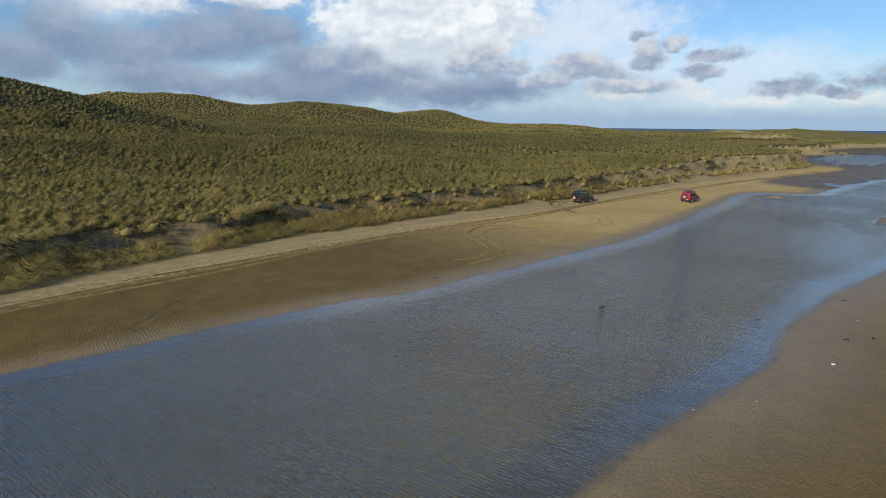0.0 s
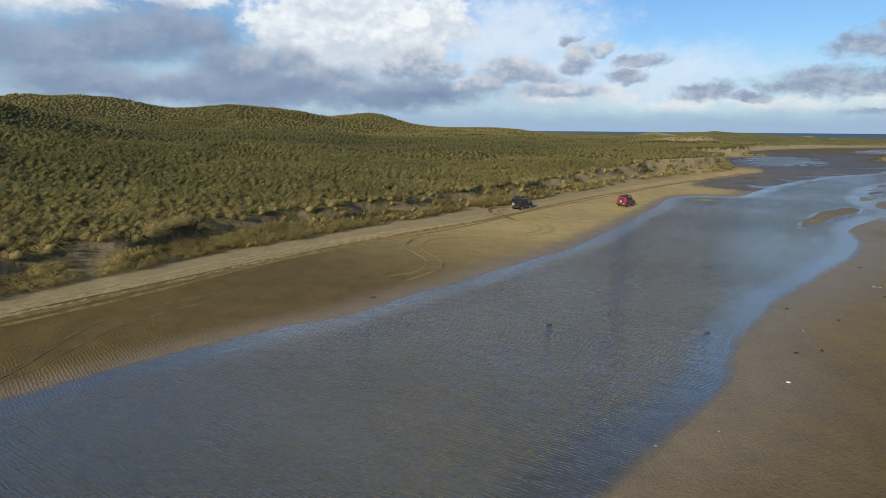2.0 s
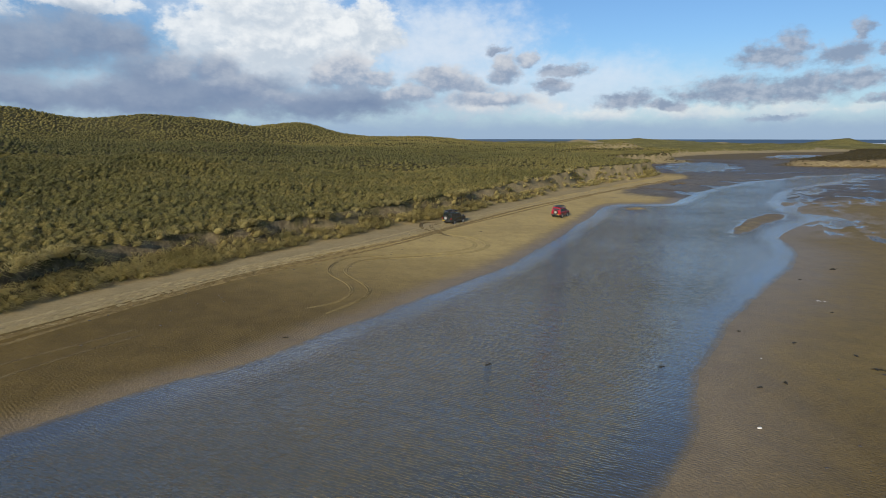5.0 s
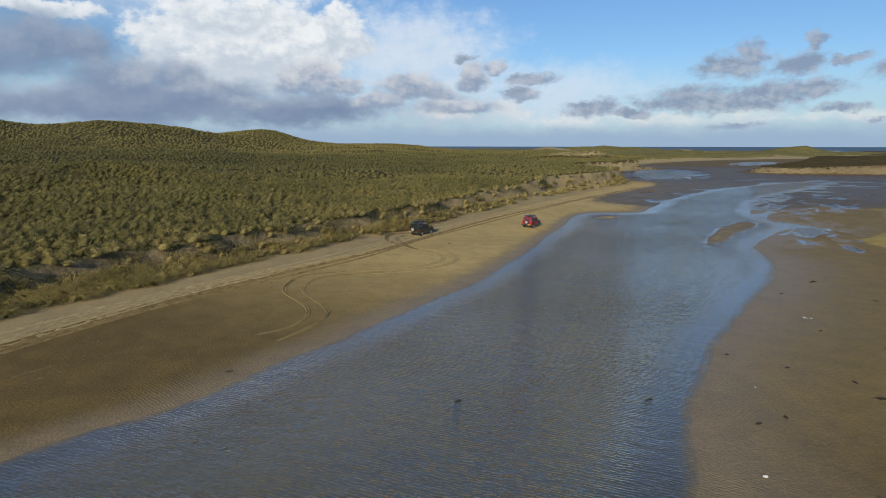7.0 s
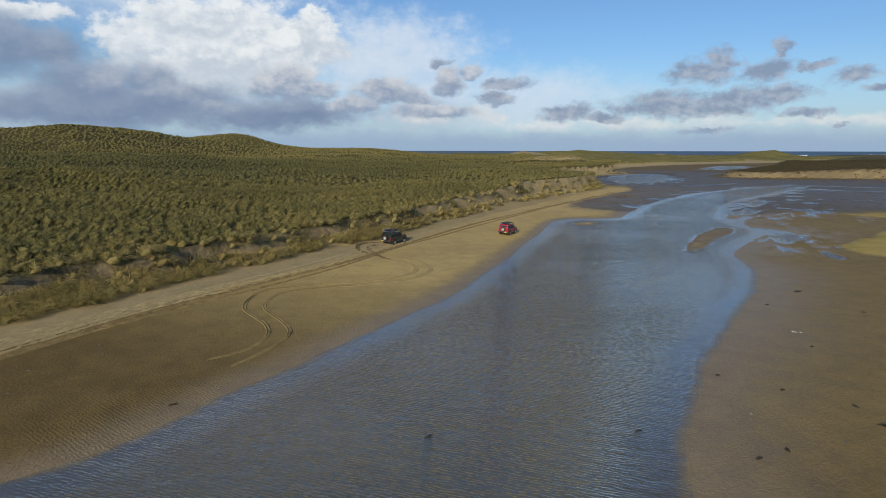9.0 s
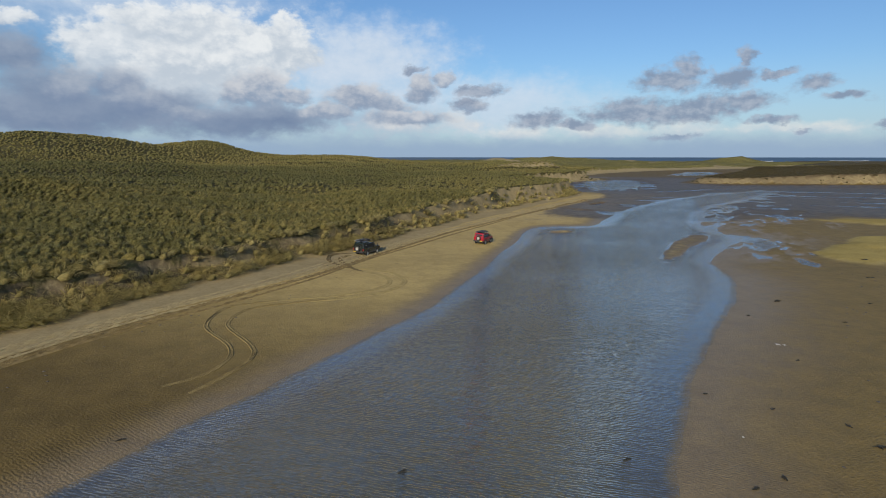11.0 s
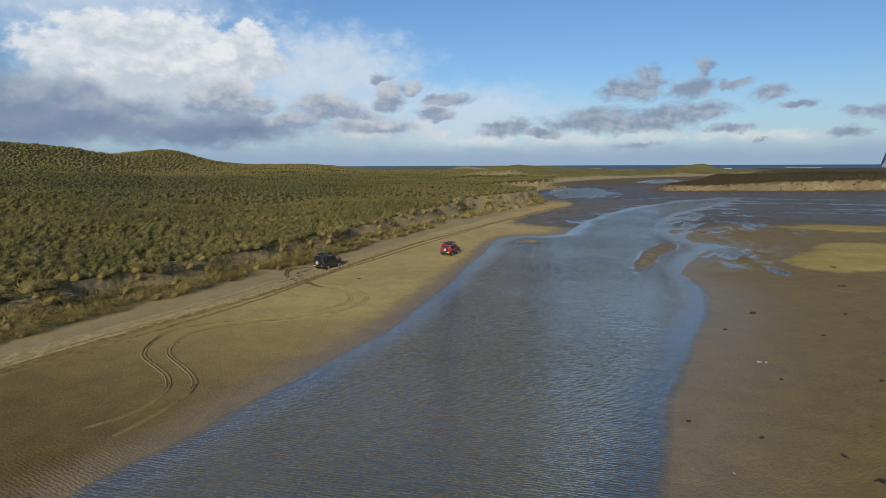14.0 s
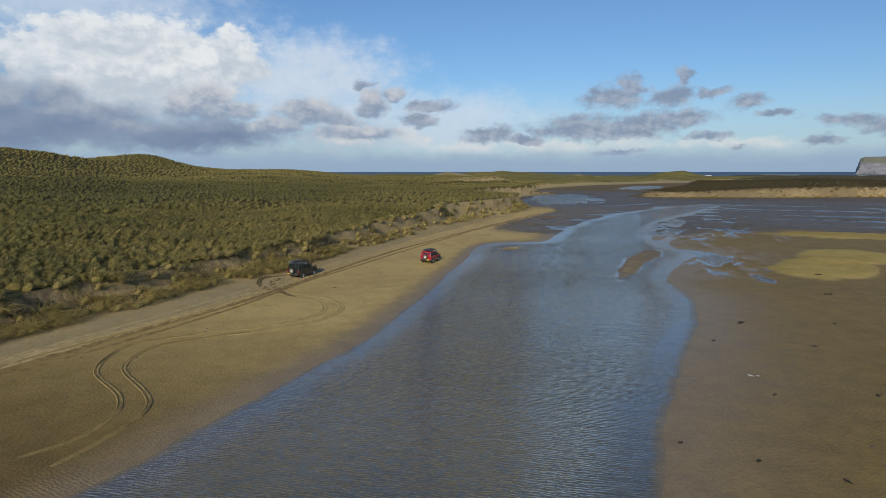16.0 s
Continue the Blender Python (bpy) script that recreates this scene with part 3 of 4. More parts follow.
def build_ground():
    xs, ys = spaced(-48, 135, 0.72, -3200, 5200, more=380), spaced(14, 215, 0.72, -900, 5200, more=345)
    gx, gy = np.meshgrid(xs, ys)
    z, inland, cover, dry, silt, moist_shade, face, algae = land(gx, gy)
    me = grid_mesh("ground", xs, ys, z)
    layer(me, "cover", cover)
    layer(me, "dry", dry)
    layer(me, "silt", silt)
    layer(me, "moist_shade", moist_shade)
    layer(me, "roots", face)
    layer(me, "algae", algae)
    # 1 where no tufts stand and the ground loses the painted gap shade
    layer(me, "beyond_tufts", smooth(np.hypot(gx, gy), 430, 560))
    me.materials.append(MAT_GROUND)
    tagged(new("ground", me), "tidal sand flats rising to grassy coastal dunes", "ground", kind="structure")
    xs, ys = spaced(-48, 150, 1.0, -3200, 5200, 1.12), spaced(14, 215, 1.0, -900, 5200, 1.12)
    gx, gy = np.meshgrid(xs, ys)
    z = land(gx, gy)[0]
    me = grid_mesh("water", xs, ys, np.zeros((len(ys), len(xs))))
    layer(me, "shallow", smooth(z, -0.15, -0.03))
    layer(me, "rim", smooth(z, -0.040, 0.004) * (np.hypot(gx, gy) < 110))
    me.materials.append(MAT_WATER)
    me.materials.append(MAT_SEA)
    far = np.hypot(gx, gy)[:-1, :-1] > 1250
    me.polygons.foreach_set("material_index", far.astype(np.int32).ravel())
    tagged(new("water", me), "shallow rippled tidal channel with the sea beyond", "water", kind="structure")


build_ground()


# ---- dune grass ----
def tufts(roots, size, tone, count, wide, seed, mat=0.85, sprawl=1.0, leaf=MAT_GRASS, sides=7, rings=3):
    """One mesh of many grass tufts: a leaning, lumpy mound of matted leaves and count thin arched blades for each root."""
    rng = np.random.RandomState(seed)
    n = len(roots)
    wind = np.array([0.55, 0.12])
    # mounds: rings of uneven lumps and a crown
    ring = np.arange(sides) / sides * 2 * np.pi
    spin = rng.rand(n, 1) * 6.28
    mound, mound_tip = [], []
    # third figure: 0 for a foot painted in shade, up to 1 unshaded
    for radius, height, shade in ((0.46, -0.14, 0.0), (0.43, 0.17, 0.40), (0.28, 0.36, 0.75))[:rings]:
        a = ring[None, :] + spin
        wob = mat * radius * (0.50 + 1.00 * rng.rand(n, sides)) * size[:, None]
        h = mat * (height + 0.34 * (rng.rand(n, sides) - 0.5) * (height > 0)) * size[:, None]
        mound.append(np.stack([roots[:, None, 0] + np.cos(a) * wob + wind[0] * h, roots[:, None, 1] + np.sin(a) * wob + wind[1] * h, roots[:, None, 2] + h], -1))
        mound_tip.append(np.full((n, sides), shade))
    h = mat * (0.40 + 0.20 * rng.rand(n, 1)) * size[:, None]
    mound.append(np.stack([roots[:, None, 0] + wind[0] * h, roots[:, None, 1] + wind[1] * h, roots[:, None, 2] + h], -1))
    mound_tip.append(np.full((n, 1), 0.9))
    mv, mt = np.concatenate(mound, 1), np.concatenate(mound_tip, 1)
    each_mound = rings * sides + 1
    faces4 = [(r * sides + k, r * sides + (k + 1) % sides, (r + 1) * sides + (k + 1) % sides, (r + 1) * sides + k) for r in range(rings - 1) for k in range(sides)]
    faces3 = [((rings - 1) * sides + k, (rings - 1) * sides + (k + 1) % sides, rings * sides) for k in range(sides)]
    pattern = np.array([i for f in faces4 + faces3 for i in f], np.int32)
    sizes = np.array([4] * len(faces4) + [3] * len(faces3), np.int32)
    mound_loops = (np.arange(n, dtype=np.int32)[:, None] * each_mound + pattern).ravel()
    mound_sizes = np.tile(sizes, n)
    # blades
    turn = rng.rand(n, count) * 2 * np.pi
    spread = 0.46 * np.sqrt(rng.rand(n, count))
    lean = np.radians(58 - 75 * spread + 30 * (rng.rand(n, count) - 0.5))
    length = (0.50 + 0.50 * rng.rand(n, count)) * size[:, None] * sprawl
    way = np.stack([np.cos(turn), np.sin(turn)], -1)
    base = roots[:, None, :2] + way * (spread * size[:, None])[..., None]
    mid = base + way * (length * np.cos(lean) * 0.38)[..., None] + wind * (length * 0.22)[..., None]
    fall = lean - np.radians(50 + 45 * rng.rand(n, count))
    tip = mid + way * (length * 0.26 * np.cos(fall))[..., None] + wind * (length * 0.66)[..., None]
    zr = roots[:, None, 2] + (0.46 * mat * (1 - (spread / 0.54) ** 2) - 0.05) * size[:, None]
    zm = zr + length * np.sin(lean) * 0.42
    flat_way = way * 0.5 + np.array([0.75, 0.16])
    flat_way /= np.hypot(flat_way[..., 0], flat_way[..., 1])[..., None]
    side = np.stack([-flat_way[..., 1], flat_way[..., 0]], -1) * (wide * size[:, None] * (0.6 + 0.8 * rng.rand(n, count)))[..., None]
    v = np.zeros((n, count, 5, 3))
    v[..., 0, :2], v[..., 1, :2] = base - side * 0.7, base + side * 0.7
    v[..., 2, :2], v[..., 3, :2], v[..., 4, :2] = mid - side, mid + side, tip
    v[..., 0, 2] = v[..., 1, 2] = zr
    v[..., 2, 2] = v[..., 3, 2] = zm
    v[..., 4, 2] = np.maximum(zm + length * 0.36 * np.sin(fall), roots[:, None, 2] + 0.04)
    m = n * count
    blade_loops = (n * each_mound + np.arange(m, dtype=np.int32)[:, None] * 5 + np.array([0, 1, 3, 2, 2, 3, 4], np.int32)).ravel()
    loops = np.concatenate([mound_loops, blade_loops])
    sizes = np.concatenate([mound_sizes, np.tile(np.array([4, 3], np.int32), m)])
    co = np.concatenate([mv.reshape(-1, 3), v.reshape(-1, 3)])
    me = bpy.data.meshes.new("marram_grass")
    me.vertices.add(len(co))
    me.vertices.foreach_set("co", co.astype(np.float32).ravel())
    me.loops.add(len(loops))
    me.loops.foreach_set("vertex_index", loops.astype(np.int32))
    me.polygons.add(len(sizes))
    me.polygons.foreach_set("loop_start", (np.cumsum(sizes) - sizes).astype(np.int32))
    me.update(calc_edges=True)
    me.polygons.foreach_set("use_smooth", np.ones(len(sizes), bool))
    each = np.clip(tone[:, None] + (rng.rand(n, count) - 0.5) * 0.30, 0, 1)
    layer(me, "tone", np.concatenate([np.repeat(tone, each_mound), np.repeat(each.ravel(), 5)]))
    # blade feet get low values, so their colour holds the tuft's shade
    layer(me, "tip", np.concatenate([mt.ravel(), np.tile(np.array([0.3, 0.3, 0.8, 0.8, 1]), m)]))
    me.materials.append(leaf)
    return me


def scatter(x0, x1, y0, y1, step, seed, keep):
    """Uneven roots on the dunes, and their distance inland."""
    rng = np.random.RandomState(seed)
    gx, gy = np.meshgrid(np.arange(x0, x1, step), np.arange(y0, y1, step))
    x, y = (gx + (rng.rand(*gx.shape) - 0.5) * step * 1.1).ravel(), (gy + (rng.rand(*gx.shape) - 0.5) * step * 1.1).ravel()
    use = keep(x, y)
    x, y = x[use], y[use]
    z, inland, *_ = land(x, y)
    return np.stack([x, y, z], -1), inland, rng


def in_sight(x, y):
    """The wedge of land that the whole flight looks over."""
    a = np.degrees(np.arctan2(x + 4, y + 3))
    return (a > -42) & (a < 64)


def build_grass():
    roots, inland, rng = scatter(-110, 135, 38, 235, 1.16, 3, lambda x, y: in_sight(x, y) & (np.hypot(x, y) < 175) & (y > x * 0.6 + 40))
    x, y = roots[:, 0], roots[:, 1]
    lip = scarp_lip(x, y)
    top = smooth(inland, lip + 0.9, lip + 1.5)
    use = rng.rand(len(roots)) < top * 0.98
    roots, inland, lip, x, y = roots[use], inland[use], lip[use], x[use], y[use]
    rng = np.random.RandomState(5)
    # the tone drop from 25 m inland stands in for a cloud's shade
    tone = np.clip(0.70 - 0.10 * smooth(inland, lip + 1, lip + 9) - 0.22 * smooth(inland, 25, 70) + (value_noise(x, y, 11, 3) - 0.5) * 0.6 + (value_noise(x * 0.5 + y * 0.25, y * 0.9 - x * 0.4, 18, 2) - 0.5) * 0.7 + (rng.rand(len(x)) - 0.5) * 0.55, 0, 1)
    size = 0.95 + 0.62 * rng.rand(len(roots))
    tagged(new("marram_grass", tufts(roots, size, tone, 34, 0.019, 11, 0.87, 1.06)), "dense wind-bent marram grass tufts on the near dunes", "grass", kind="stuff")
    roots, inland, rng = scatter(-70, 135, 30, 235, 0.95, 8, lambda x, y: in_sight(x, y) & (y > x * 0.6 + 40))
    x, y = roots[:, 0], roots[:, 1]
    patch, lip = value_noise(x + 9, y, 5, 3), scarp_lip(x, y)
    bare = 0.62 * smooth(x + y, 135, 190)
    use = (inland > 0.25) & (inland < lip + 1.4) & (rng.rand(len(roots)) < (1 - bare)) & (rng.rand(len(roots)) < (0.62 + 0.38 * smooth(patch, 0.30, 0.44)) * (1 - 0.55 * (inland > lip - 0.9) * smooth(value_noise(x, y, 8, 2), 0.35, 0.5)))
    roots, x, y = roots[use], x[use], y[use]
    tone = np.clip(0.90 + (value_noise(x, y, 4, 3) - 0.5) * 1.2, 0, 1)
    size = 1.25 + 1.0 * np.random.RandomState(9).rand(len(roots))
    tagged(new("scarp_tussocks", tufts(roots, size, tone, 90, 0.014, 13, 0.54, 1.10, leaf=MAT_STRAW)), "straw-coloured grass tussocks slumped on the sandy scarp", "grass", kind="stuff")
    far_sets = []
    for step, lo, hi, seed in ((1.75, 172, 400, 4), (2.7, 400, 560, 5)):
        roots, inland, rng = scatter(-330, 420, 90, 620, step, seed, lambda x, y: in_sight(x, y) & ~((x > 205) & (y < 340)) & (np.hypot(x, y) > lo) & (np.hypot(x, y) <= hi))
        far_sets.append(np.column_stack([roots, inland])[inland > 2.0])
    roots = np.concatenate(far_sets)
    roots, inland = roots[:, :3], roots[:, 3]
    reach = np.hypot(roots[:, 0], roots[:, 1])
    # dark tone here paints cloud shade, the rise past 280 m sunlit ridges
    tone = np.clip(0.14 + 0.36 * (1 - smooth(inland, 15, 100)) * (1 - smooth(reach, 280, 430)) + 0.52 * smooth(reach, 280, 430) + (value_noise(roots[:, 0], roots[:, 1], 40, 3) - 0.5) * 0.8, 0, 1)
    size = (1.15 + 0.65 * np.random.RandomState(6).rand(len(roots))) * (1 + 0.35 * (reach > 400))
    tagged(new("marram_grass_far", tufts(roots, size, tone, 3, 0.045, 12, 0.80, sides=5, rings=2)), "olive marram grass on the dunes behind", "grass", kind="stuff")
    roots, inland, rng = scatter(205, 430, 130, 340, 2.2, 14, lambda x, y: in_sight(x, y))
    use = (inland > 0.0) | ((inland > -6.5) & (rng.rand(len(roots)) < 0.30))
    roots = roots[use]
    size = 0.9 + 0.6 * np.random.RandomState(16).rand(len(roots))
    tone = np.clip(0.15 + (value_noise(roots[:, 0], roots[:, 1], 15, 3) - 0.5) * 0.6, 0, 1)
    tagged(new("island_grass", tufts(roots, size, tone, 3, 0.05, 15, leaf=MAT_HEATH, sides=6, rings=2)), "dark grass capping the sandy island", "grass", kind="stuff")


build_grass()


# ---- things: helpers ----
def part(name, bm, mat, parent=None, label="", at=None, smooth_faces=False):
    """Links a bmesh as one mesh object, under a thing or a part."""
    me = bpy.data.meshes.new(name)
    bm.normal_update()
    if smooth_faces:
        for f in bm.faces:
            f.smooth = True
    bm.to_mesh(me)
    bm.free()
    me.materials.append(mat)
    ob = new(name, me)
    if at is not None:
        ob.matrix_basis = at
    if parent is not None:
        ob.parent = parent
    if label:
        ob["label"] = label
    return ob


def box(size, centre=(0, 0, 0), bevel=0.0, bm=None, turn=None):
    bm = bm or bmesh.new()
    m = Matrix.Translation(centre) @ (turn or Matrix()) @ Matrix.Diagonal((*size, 1))
    made = bmesh.ops.create_cube(bm, size=1.0, matrix=m)
    if bevel:
        edges = {e for v in made["verts"] for e in v.link_edges}
        bmesh.ops.bevel(bm, geom=list(edges), offset=bevel, segments=2, affect="EDGES", profile=0.6)
    return bm


def rod(a, b, radius, bm=None, sides=8):
    bm = bm or bmesh.new()
    a, b = Vector(a), Vector(b)
    m = Matrix.Translation((a + b) / 2) @ (b - a).to_track_quat("Z", "Y").to_matrix().to_4x4()
    bmesh.ops.create_cone(bm, cap_ends=True, segments=sides, radius1=radius, radius2=radius, depth=(b - a).length, matrix=m)
    return bm


def lathe(profile, sides=24, bm=None):
    """A ring turned about the y axis from (radius, y) pairs."""
    bm = bm or bmesh.new()
    rings = []
    for k in range(sides):
        a = 2 * math.pi * k / sides
        rings.append([bm.verts.new((r * math.cos(a), y, r * math.sin(a))) for r, y in profile])
    for k in range(sides):
        p, q = rings[k], rings[(k + 1) % sides]
        for i in range(len(profile) - 1):
            bm.faces.new((p[i], p[i + 1], q[i + 1], q[i]))
    bmesh.ops.remove_doubles(bm, verts=bm.verts, dist=1e-5)
    bmesh.ops.recalc_face_normals(bm, faces=bm.faces)
    return bm


def slab(outline, half, inset=0.0, bm=None, bevel=0.0):
    """A side outline of (x, z) pairs drawn out across y; the top narrows by inset for each metre of height over 1.1 m."""
    bm = bm or bmesh.new()
    sides = []
    for s in (-1, 1):
        sides.append([bm.verts.new((x, s * (half - inset * max(0.0, z - 1.1)), z)) for x, z in outline])
    bm.faces.new(sides[0])
    bm.faces.new(sides[1][::-1])
    n = len(outline)
    for i in range(n):
        bm.faces.new((sides[0][i], sides[1][i], sides[1][(i + 1) % n], sides[0][(i + 1) % n]))
    bmesh.ops.recalc_face_normals(bm, faces=bm.faces)
    if bevel:
        bmesh.ops.bevel(bm, geom=[e for e in bm.edges if abs(e.verts[0].co.y - e.verts[1].co.y) < half], offset=bevel, segments=2, affect="EDGES", profile=0.6)
    return bm


def pane(corners, depth, bm=None):
    """A thin plate with the given outer corners, depth metres thick inwards."""
    bm = bm or bmesh.new()
    c = [Vector(p) for p in corners]
    normal = (c[1] - c[0]).cross(c[2] - c[0]).normalized()
    outer, inner = [bm.verts.new(p) for p in c], [bm.verts.new(p - normal * depth) for p in c]
    bm.faces.new(outer)
    bm.faces.new(inner[::-1])
    for i in range(len(c)):
        j = (i + 1) % len(c)
        bm.faces.new((outer[j], outer[i], inner[i], inner[j]))
    return bm


def ground_at(x, y):
    return float(land(np.array([float(x)]), np.array([float(y)]))[0][0])


# ---- off-road cars ----
def car_paint(name, colour):
    m, n = material(name)
    at = n.add("ShaderNodeTexCoord").outputs["Object"]
    z = n.add("ShaderNodeSeparateXYZ", {0: at}).outputs[2]
    splash = n.ramp(n.math("ADD", n.math("MULTIPLY", n.noise(at, 5.0, 5.0), 0.9), n.math("MULTIPLY", z, -0.8)), -0.25, 0.15)
    col = n.mix(n.math("MULTIPLY", splash, 0.55), colour, (0.20, 0.155, 0.085))
    finish(n, Base_Color=col, Roughness=n.ramp(splash, 0.0, 1.0, 0.22, 0.75), Coat_Weight=0.4, Coat_Roughness=0.08)
    return m


PAINT_DARK = car_paint("dark_green_paint", (0.012, 0.020, 0.018))
PAINT_RED = car_paint("red_paint", (0.29, 0.010, 0.022))
RUBBER = plain("rubber", (0.022, 0.021, 0.020), 0.85, bump=0.3, vary=0.3)
BLACK = plain("black_plastic", (0.025, 0.025, 0.026), 0.55, vary=0.25)
STEEL = plain("brushed_steel", (0.55, 0.54, 0.52), 0.35, 1.0)
ALLOY = plain("dusty_alloy", (0.42, 0.41, 0.39), 0.5, 0.6)
GLASS = plain("tinted_glass", (0.012, 0.015, 0.017), 0.06, vary=0.1, spec=0.8)
LAMP_RED = plain("red_lens", (0.35, 0.01, 0.01), 0.2)
AMBER = plain("amber_lens", (0.6, 0.2, 0.02), 0.2)
LAMP_CLEAR = plain("clear_lens", (0.65, 0.66, 0.68), 0.12)
WHITE = plain("white_film", (0.75, 0.75, 0.73), 0.5)
CANVAS = plain("pale_canvas", (0.45, 0.45, 0.43), 0.85, bump=0.3)
YELLOW = plain("yellow_plate", (0.55, 0.40, 0.03), 0.5)

ARCH = [(0.47 * math.cos(radians(a)), 0.47 * math.sin(radians(a))) for a in range(8, 180, 20)]
FRONT_AXLE, REAR_AXLE = 1.32, -1.22


def wheel(car, name, at, spare=False):
    hub = tagged(new(name), "")
    hub.parent = car
    hub.matrix_basis = at
    tyre = part("tyre", lathe([(0.235, -0.11), (0.33, -0.125), (0.375, -0.115), (0.392, -0.08), (0.392, 0.08), (0.375, 0.115), (0.33, 0.125), (0.235, 0.11)], 28), RUBBER, hub, "chunky black off-road tyre", smooth_faces=True)
    bm = bmesh.new()
    for k in range(28):
        a = 2 * math.pi * k / 28
        for s in (-1, 1):
            turn = Matrix.Rotation(-a - 0.11 * (s > 0), 4, "Y")
            box((0.035, 0.085, 0.05), (0, 0, 0), bm=bm, turn=turn @ Matrix.Translation((0.392, s * 0.055, 0)))
    part("tread", bm, RUBBER, hub)
    bm = lathe([(0.0, 0.05), (0.07, 0.055), (0.10, 0.02), (0.19, 0.03), (0.215, 0.095), (0.238, 0.112), (0.240, -0.11), (0.20, -0.10), (0.0, -0.09)], 24)
    part("rim", bm, ALLOY, hub, "dusty pale alloy rim", smooth_faces=True)
    bm = bmesh.new()
    for k in range(5):
        a = 2 * math.pi * k / 5
        box((0.12, 0.03, 0.05), bm=bm, turn=Matrix.Rotation(a, 4, "Y") @ Matrix.Translation((0.13, 0.05, 0)))
    part("spokes", bm, ALLOY, hub)
    return hub


def build_car(name, label, paint, doors, rack, pose_at):
    car = tagged(new(name), label, "car", "off-road cars on the beach")
    # lower body with open wheel arches
    outline = [(-2.20, 0.62), (REAR_AXLE - 0.47, 0.50)]
    outline += [(REAR_AXLE - x, 0.42 + z) for x, z in ARCH[1:-1]]
    outline += [(REAR_AXLE + 0.47, 0.44), (FRONT_AXLE - 0.47, 0.44)]
    outline += [(FRONT_AXLE - x, 0.42 + z) for x, z in ARCH[1:-1]]
    outline += [(FRONT_AXLE + 0.47, 0.50), (2.06, 0.58), (2.12, 0.72), (2.08, 1.02), (1.98, 1.09), (0.82, 1.17), (-2.16, 1.17), (-2.22, 1.05)]
    part("body", slab(outline, 0.88, bevel=0.02), paint, car)
    # cabin with the raised rear roof
    cabin = [(0.86, 1.165), (0.34, 1.80), (0.05, 1.83), (-0.55, 1.83), (-0.75, 1.95), (-2.02, 1.94), (-2.10, 1.86), (-2.18, 1.165)]
    part("cabin", slab(cabin, 0.865, inset=0.17, bevel=0.025), paint, car)
    part("bonnet_panel", slab([(0.85, 1.172), (1.96, 1.095), (1.97, 1.115), (0.88, 1.195)], 0.70, bevel=0.008), paint, car)

    def width(z):
        return 0.865 - 0.17 * max(0.0, z - 1.1) + 0.004

    # glass
    g = 0.012
    part("windscreen", pane([(0.80 + g, -0.76, 1.235), (0.80 + g, 0.76, 1.235), (0.395 + g, 0.70, 1.735), (0.395 + g, -0.70, 1.735)], 0.02), GLASS, car, "dark raked windscreen")
    part("rear_window", pane([(-2.155 - g, 0.66, 1.25), (-2.155 - g, -0.66, 1.25), (-2.105 - g, -0.60, 1.74), (-2.105 - g, 0.60, 1.74)], 0.02), GLASS, car, "dark rear window")
    splits = [(0.62, 0.30, -0.28), (-0.36, -0.36, -1.02), (-1.14, -1.14, -2.02)] if doors == 5 else [(0.62, 0.30, -0.55), (-0.66, -0.66, -2.02)]
    for s in (-1, 1):
        for low_front, top_front, back in splits:
            c = [(low_front, s * (width(1.24) + 0.003), 1.24), (back, s * (width(1.24) + 0.003), 1.24), (back, s * (width(1.70) + 0.003), 1.70), (top_front, s * (width(1.70) + 0.003), 1.70)]
            part("side_window", pane(c if s < 0 else c[::-1], 0.02), GLASS, car)
        part("alpine_window", box((0.80, 0.02, 0.07), (-1.45, s * (width(1.86) - 0.005), 1.86), 0.006), GLASS, car)
        # shut lines, handles, rubbing strip and sill
        cuts = [0.78, -0.32, -1.05] if doors == 5 else [0.78, -0.60]
        for x in cuts:
            part("door_gap", box((0.014, 0.02, 0.62), (x, s * 0.875, 0.84)), BLACK, car)
        for x in cuts[1:]:
            part("door_handle", box((0.16, 0.03, 0.035), (x + 0.16, s * 0.885, 1.06), 0.008), BLACK, car)
        part("rubbing_strip", box((1.60, 0.03, 0.07), (0.05, s * 0.886, 0.74), 0.01), BLACK, car)
        part("side_step", rod((-0.68, s * 0.92, 0.42), (0.78, s * 0.92, 0.42), 0.035), BLACK, car, "black tubular side step")
        for axle in (FRONT_AXLE, REAR_AXLE):
            bm = bmesh.new()
            for i in range(len(ARCH) - 1):
                a, b = ARCH[i], ARCH[i + 1]
                rod((axle - a[0] * 1.03, s * 0.89, 0.42 + a[1] * 1.03), (axle - b[0] * 1.03, s * 0.89, 0.42 + b[1] * 1.03), 0.04, bm, 6)
            part("wheel_arch", bm, BLACK, car, "black arch flare")
        part("door_mirror", box((0.11, 0.20, 0.15), (0.60, s * 0.99, 1.24), 0.03), BLACK, car)
        part("headlamp", box((0.04, 0.34, 0.16), (2.105, s * 0.62, 0.88), 0.012), LAMP_CLEAR, car, "clear headlamp lens")
        part("indicator", box((0.05, 0.09, 0.15), (2.09, s * 0.84, 0.88), 0.012), AMBER, car)
        part("tail_lamp", box((0.05, 0.11, 0.34), (-2.205, s * 0.80, 0.98), 0.012), LAMP_RED, car, "red tail lamp")
        part("mud_flap", box((0.02, 0.26, 0.24), (REAR_AXLE - 0.47, s * 0.76, 0.34), 0.005), RUBBER, car)
    part("grille", box((0.04, 0.88, 0.17), (2.11, 0, 0.88), 0.01), BLACK, car)
    part("front_bumper", box((0.22, 1.80, 0.22), (2.22, 0, 0.60), 0.04), BLACK, car)
